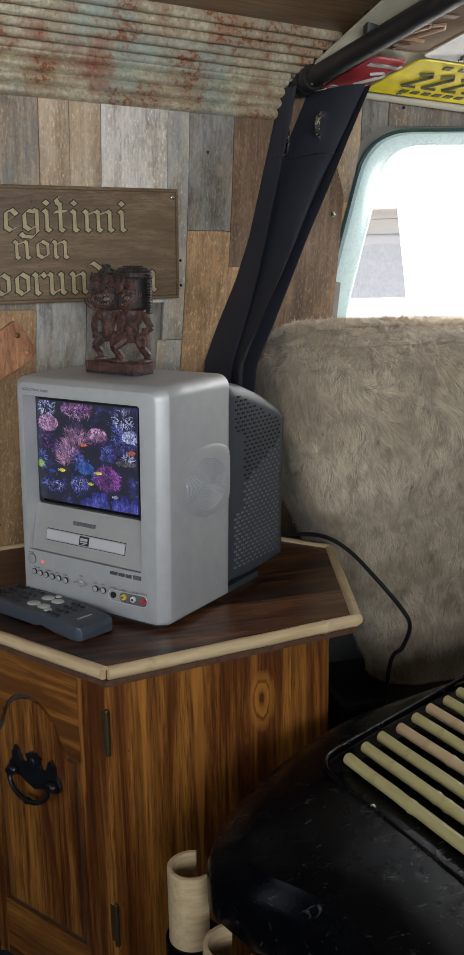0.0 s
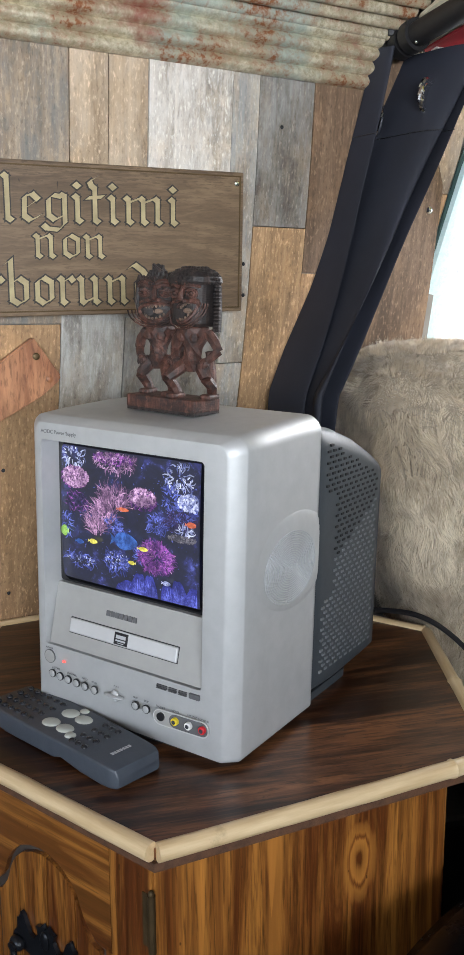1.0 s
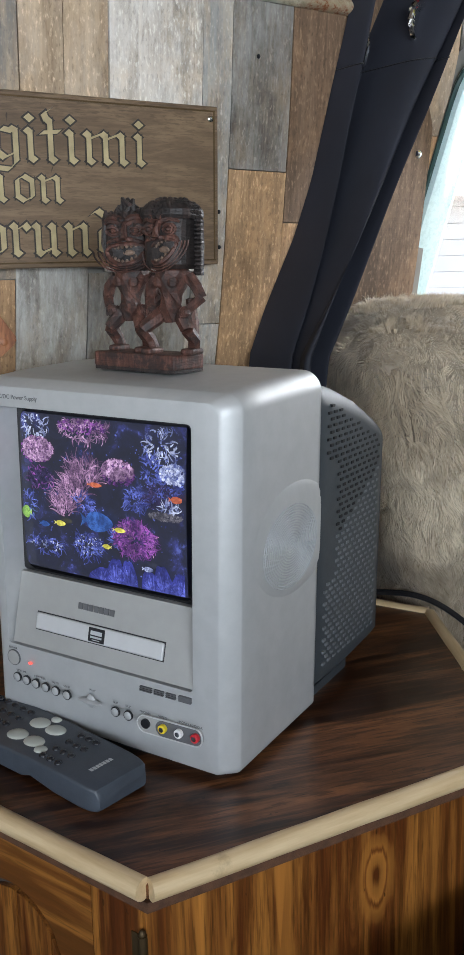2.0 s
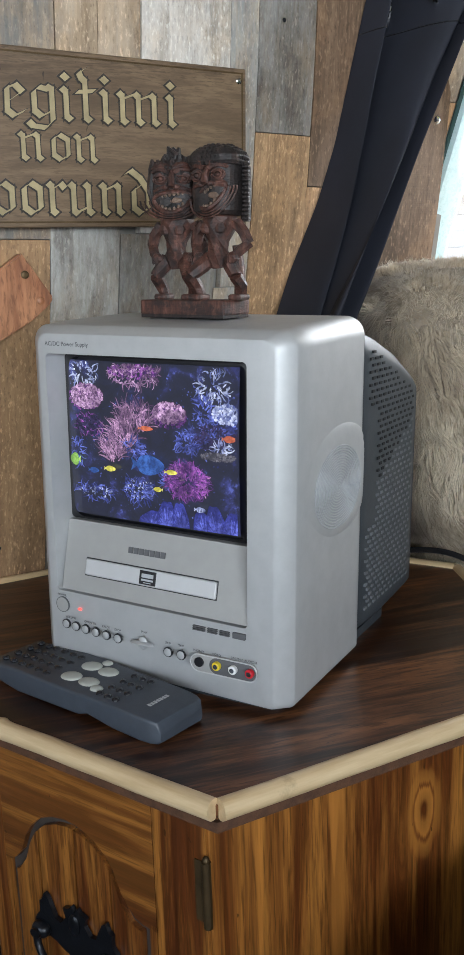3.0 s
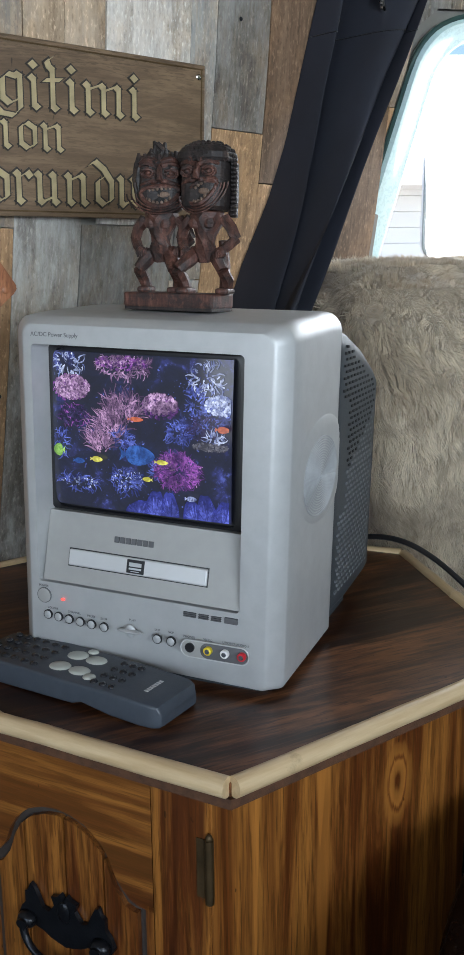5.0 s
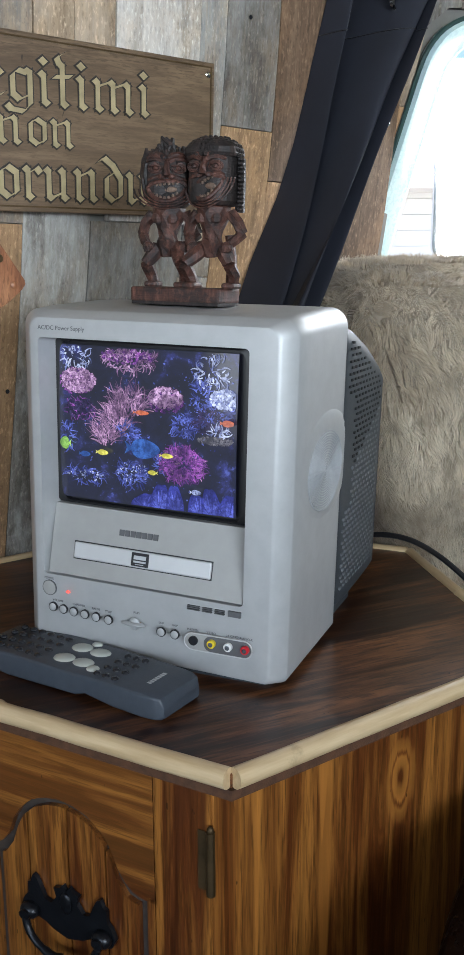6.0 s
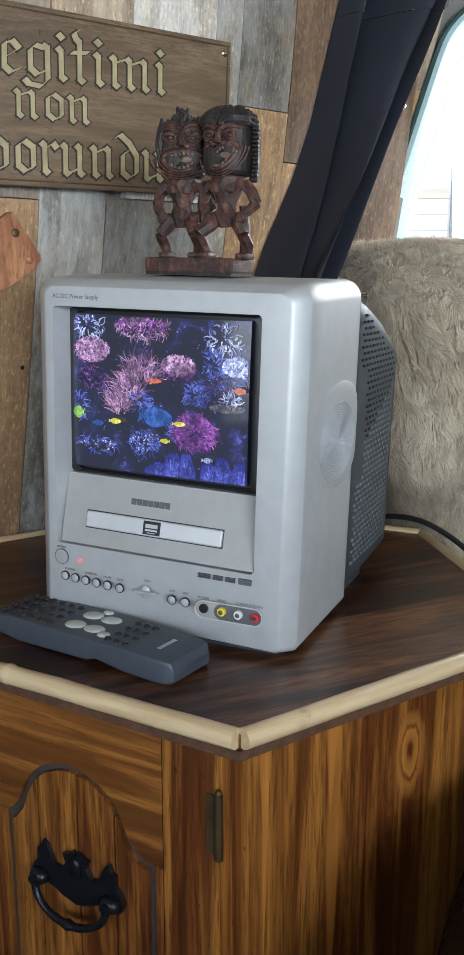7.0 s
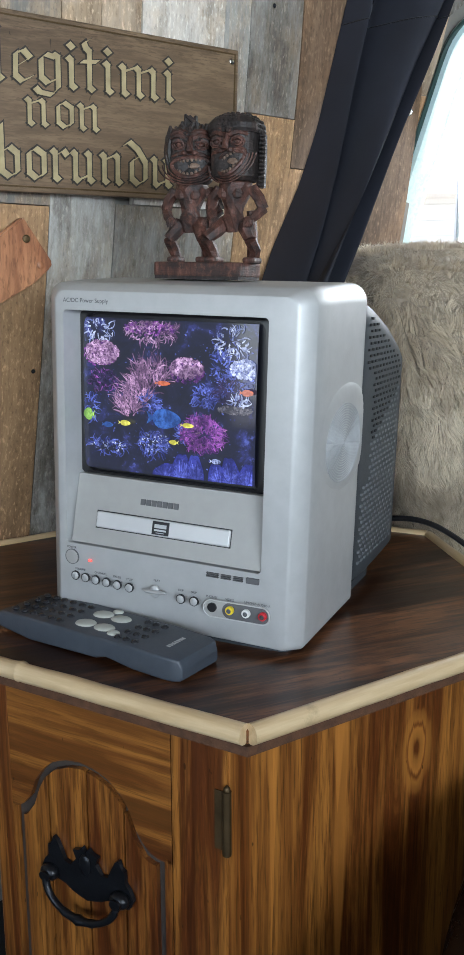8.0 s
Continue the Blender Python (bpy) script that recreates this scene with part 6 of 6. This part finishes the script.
# ---- mains cable behind the set ----
cable = thing("cable", Matrix(), "thin black mains cable hanging over the bamboo edge", "cable")
ctl = [(0.40, 1.42, 0.561), (0.50, 1.40, 0.563), (0.575, 1.355, 0.566), (0.616, 1.300, 0.573), (0.648, 1.262, 0.556), (0.676, 1.215, 0.52), (0.708, 1.185, 0.475), (0.722, 1.180, 0.445), (0.720, 1.20, 0.40), (0.705, 1.22, 0.35), (0.70, 1.24, 0.10), (0.70, 1.24, 0.004)]
pts = []
for i in range(len(ctl) - 1):
    a, b, c2, d = (Vector(ctl[min(max(i + k, 0), len(ctl) - 1)]) for k in (-1, 0, 1, 2))
    for k in range(6):
        t = k / 6
        pts.append(0.5 * ((2 * b) + (c2 - a) * t + (2 * a - 5 * b + 4 * c2 - d) * t * t + (3 * b - a - 3 * c2 + d) * t ** 3))
bm = bmesh.new()
tube(bm, pts + [Vector(ctl[-1])], 0.0036, 8)
part("cord", bm, M_BLACK, cable, "", True)

# ---- outside the window ----
M_GROUND = plain("pale_gravel", (0.42, 0.40, 0.36), 0.9, 0.0, 0.2, 3, 0.3)
bm = bmesh.new()
r = bmesh.ops.create_grid(bm, x_segments=8, y_segments=8, size=300, matrix=Matrix.Translation((0, 0, -0.55)))
tagged(part("ground", bm, M_GROUND), "pale gravel yard outside the van", "ground", kind="structure")
M_SIDING = plain("white_siding", (0.93, 0.93, 0.92), 0.6, 0.0, 0.03, 4)
M_ROOF = plain("brown_roof", (0.70, 0.66, 0.63), 0.8, 0.0, 0.1, 8)
house = thing("house", Matrix.Translation((3.2, 8.9, -0.55)) @ Matrix.Rotation(radians(-28), 4, "Z"), "white clapboard house with a pale roof across the yard", "house")
for k in range(16):
    bm = bmesh.new()
    box(bm, -5.5, 5.5, -0.02 + 0.0, 0.2, 0.15 * k, 0.15 * (k + 1) - 0.004)
    for v in bm.verts:
        if v.co.y < 0 and v.co.z < 0.15 * k + 0.05:
            v.co.y -= 0.008
    part("clapboard", bm, M_SIDING, house)
bm = bmesh.new()
loft(bm, [[(x, -0.5, 2.4), (x, 3, 4.2), (x, 6.5, 2.4), (x, 6.5, 2.3), (x, -0.5, 2.3)] for x in (-5.8, 5.8)])
part("roof", bm, M_ROOF, house, "pale shingle roof")
for x in (-2.6, 0.4, 2.8):
    bm = bmesh.new()
    box(bm, x, x + 1.0, -0.06, 0.1, 0.9, 2.0)
    wnd = part("window", bm, plain("pale_house_pane", (0.82, 0.83, 0.84), 0.6), house, "pale house window")
    bm = bmesh.new()
    for x0, x1, z0, z1 in ((x - 0.07, x, 0.83, 2.07), (x + 1.0, x + 1.07, 0.83, 2.07), (x, x + 1.0, 0.83, 0.9), (x, x + 1.0, 2.0, 2.07)):
        box(bm, x0, x1, -0.09, 0.1, z0, z1)
    part("frame", bm, M_SIDING, wnd)
mirror = thing("wing_mirror", Matrix.Translation((1.390, 2.128, 0.943)) @ Matrix.Rotation(radians(-18), 4, "Z") @ Matrix.Scale(0.743, 4), "white door mirror on a curved arm outside the window", "mirror")
M_MIRW = plain("white_enamel", (0.80, 0.80, 0.80), 0.3, 0.0, 0.03)
bm = bmesh.new()
loft(bm, [[(px * k, y, 0.175 + (pz - 0.175) * k) for px, pz in rrect(-0.125, 0.125, 0.0, 0.35, 0.05)] for k, y in ((1.0, 0.0), (1.02, 0.008), (1.0, 0.03), (0.8, 0.07), (0.4, 0.085))])
part("housing", bm, M_MIRW, mirror, "white mirror housing", True)
bm = bmesh.new()
pts = [(px, -0.002, pz) for px, pz in rrect(-0.125, 0.125, 0.0, 0.35, 0.05)]
tube(bm, pts + pts[:2], 0.005, 8, False)
part("rim", bm, plain("grey_rim_rubber", (0.16, 0.19, 0.20), 0.5), mirror, "grey rubber rim", True)
bm = bmesh.new()
tube(bm, [(0.0, 0.05, 0.33), (0.01, 0.06, 0.40), (0.05, 0.06, 0.48), (0.20, -0.10, 0.52), (0.34, -0.45, 0.45), (0.30, -0.85, 0.25)], 0.014, 12)
part("arm", bm, M_MIRW, mirror, "curved white arm", True)

# ---- plank cladding ----
BARN = {
    "grey_tan": sawn("grey_tan_board", (0.185, 0.133, 0.088), (0.45, 0.355, 0.255), (0.13, 0.155, 0.165), 0.6),
    "pale": sawn("whitewashed_board", (0.33, 0.28, 0.225), (0.76, 0.69, 0.60), (0.76, 0.73, 0.68), 0.8),
    "tan": sawn("tan_board", (0.32, 0.222, 0.135), (0.62, 0.475, 0.325), (0.56, 0.48, 0.39), 0.4),
    "dark": sawn("dark_grey_board", (0.090, 0.073, 0.057), (0.28, 0.237, 0.188), (0.36, 0.36, 0.34), 0.6, dark=0.75),
    "grey": sawn("silver_grey_board", (0.120, 0.102, 0.082), (0.39, 0.35, 0.295), (0.52, 0.51, 0.48), 0.75),
    "blue": sawn("blue_flecked_board", (0.25, 0.195, 0.142), (0.54, 0.455, 0.36), (0.30, 0.37, 0.41), 0.45),
    "warm": sawn("warm_orange_board", (0.25, 0.140, 0.064), (0.56, 0.355, 0.19), None, 0.0, 18),
    "brown": sawn("brown_board", (0.105, 0.060, 0.033), (0.26, 0.168, 0.102)),
}


def plank(s0, s1, z0, z1, kind, off=0.0):
    bm = bmesh.new()
    slab_along_wall(bm, s0 + 0.0006, s1 - 0.0006, z0 + 0.0006, z1 - 0.0006, off, 0.011)
    part("plank", bm, BARN[kind], wall_n, "", False)


for row in ((-0.36, -0.222, 0.955, 1.30, "grey_tan"), (-0.222, -0.175, 0.985, 1.30, "tan", 0.001), (-0.175, -0.125, 0.985, 1.30, "tan"), (-0.125, -0.0125, 0.962, 1.30, "pale", 0.0015), (-0.0125, 0.026, 0.90, 1.30, "blue", 0.0005), (0.026, 0.108, 1.078, 1.30, "dark"), (0.108, 0.20, 1.02, 1.30, "brown", 0.001), (0.20, 0.34, 0.90, 1.30, "brown"),
            (-0.36, -0.231, 0.44, 0.955, "warm", 0.001), (-0.231, -0.148, 0.44, 0.985, "grey"), (-0.148, -0.0215, 0.44, 0.962, "dark", 0.0008), (-0.0215, 0.026, 0.44, 0.90, "blue"), (0.026, 0.108, 0.60, 1.078, "warm", 0.001), (0.108, 0.20, 0.44, 1.02, "warm"), (0.20, 0.34, 0.44, 0.90, "brown"), (0.026, 0.108, 0.44, 0.60, "grey"),
            (-0.50, -0.36, 0.44, 1.10, "warm"), (-0.50, -0.36, 1.10, 1.30, "grey"), (-0.62, -0.50, 0.44, 1.30, "brown"), (-0.76, -0.62, 0.44, 1.30, "grey_tan"), (-0.9, -0.76, 0.44, 1.30, "tan")):
    plank(*row)
for s, z in ((-0.300, 0.775), (-0.241, 0.772), (-0.29, 0.60), (-0.06, 0.93), (0.015, 1.03), (0.018, 0.99), (0.06, 1.20)):
    bm = bmesh.new()
    ball(bm, (s, bulge(z) - 0.0015, z), 0.0026, 0.0016, 0.0026, 8, 6)
    part("nail", bm, M_IRON, wall_n, "dark nail head")


def east_plank(pts, kind, lift=0.0):
    bm = bmesh.new()
    prism(bm, pts, Matrix.Translation((0, -0.001 - lift, 0)), 0.010)
    bmesh.ops.recalc_face_normals(bm, faces=bm.faces)
    part("plank", bm, BARN[kind], wall_e)


def edge_a(b):
    return -0.048 + (b + 0.34) * (0.106 / 0.479) - 0.003


east_plank([(-0.15, -0.60), (-0.075, -0.60), (edge_a(-0.125), -0.125), (-0.15, -0.125)], "brown")
east_plank([(-0.15, -0.124), (edge_a(-0.124), -0.124), (edge_a(0.02), 0.02), (-0.15, 0.02)], "warm", 0.001)
east_plank([(-0.15, 0.021), (edge_a(0.021), 0.021), (edge_a(0.07), 0.07), (0.046, 0.12), (0.046, 0.235), (-0.15, 0.235)], "tan")
east_plank([(0.047, 0.122), (0.075, 0.145), (0.092, 0.145), (0.092, 0.235), (0.047, 0.235)], "dark", 0.001)
east_plank([(0.093, 0.145), (0.35, 0.1435), (0.35, 0.235), (0.093, 0.235)], "grey_tan")
east_plank([(0.351, 0.1435), (0.98, 0.142), (0.98, 0.235), (0.351, 0.235)], "tan")
for a, b in ((-0.006, 0.10), (-0.045, -0.09), (-0.08, -0.19), (0.118, 0.175), (-0.002, 0.012)):
    bm = bmesh.new()
    ball(bm, (a, -0.002, b), 0.003, 0.002, 0.003, 8, 6)
    part("nail", bm, M_IRON, wall_e, "dark nail head")
bm = bmesh.new()
ball(bm, (0.0, -0.008, 0.0), 0.008, 0.012, 0.008, 12, 8)
part("hook", bm, M_CHROME, wall_e, "small steel hook", True)
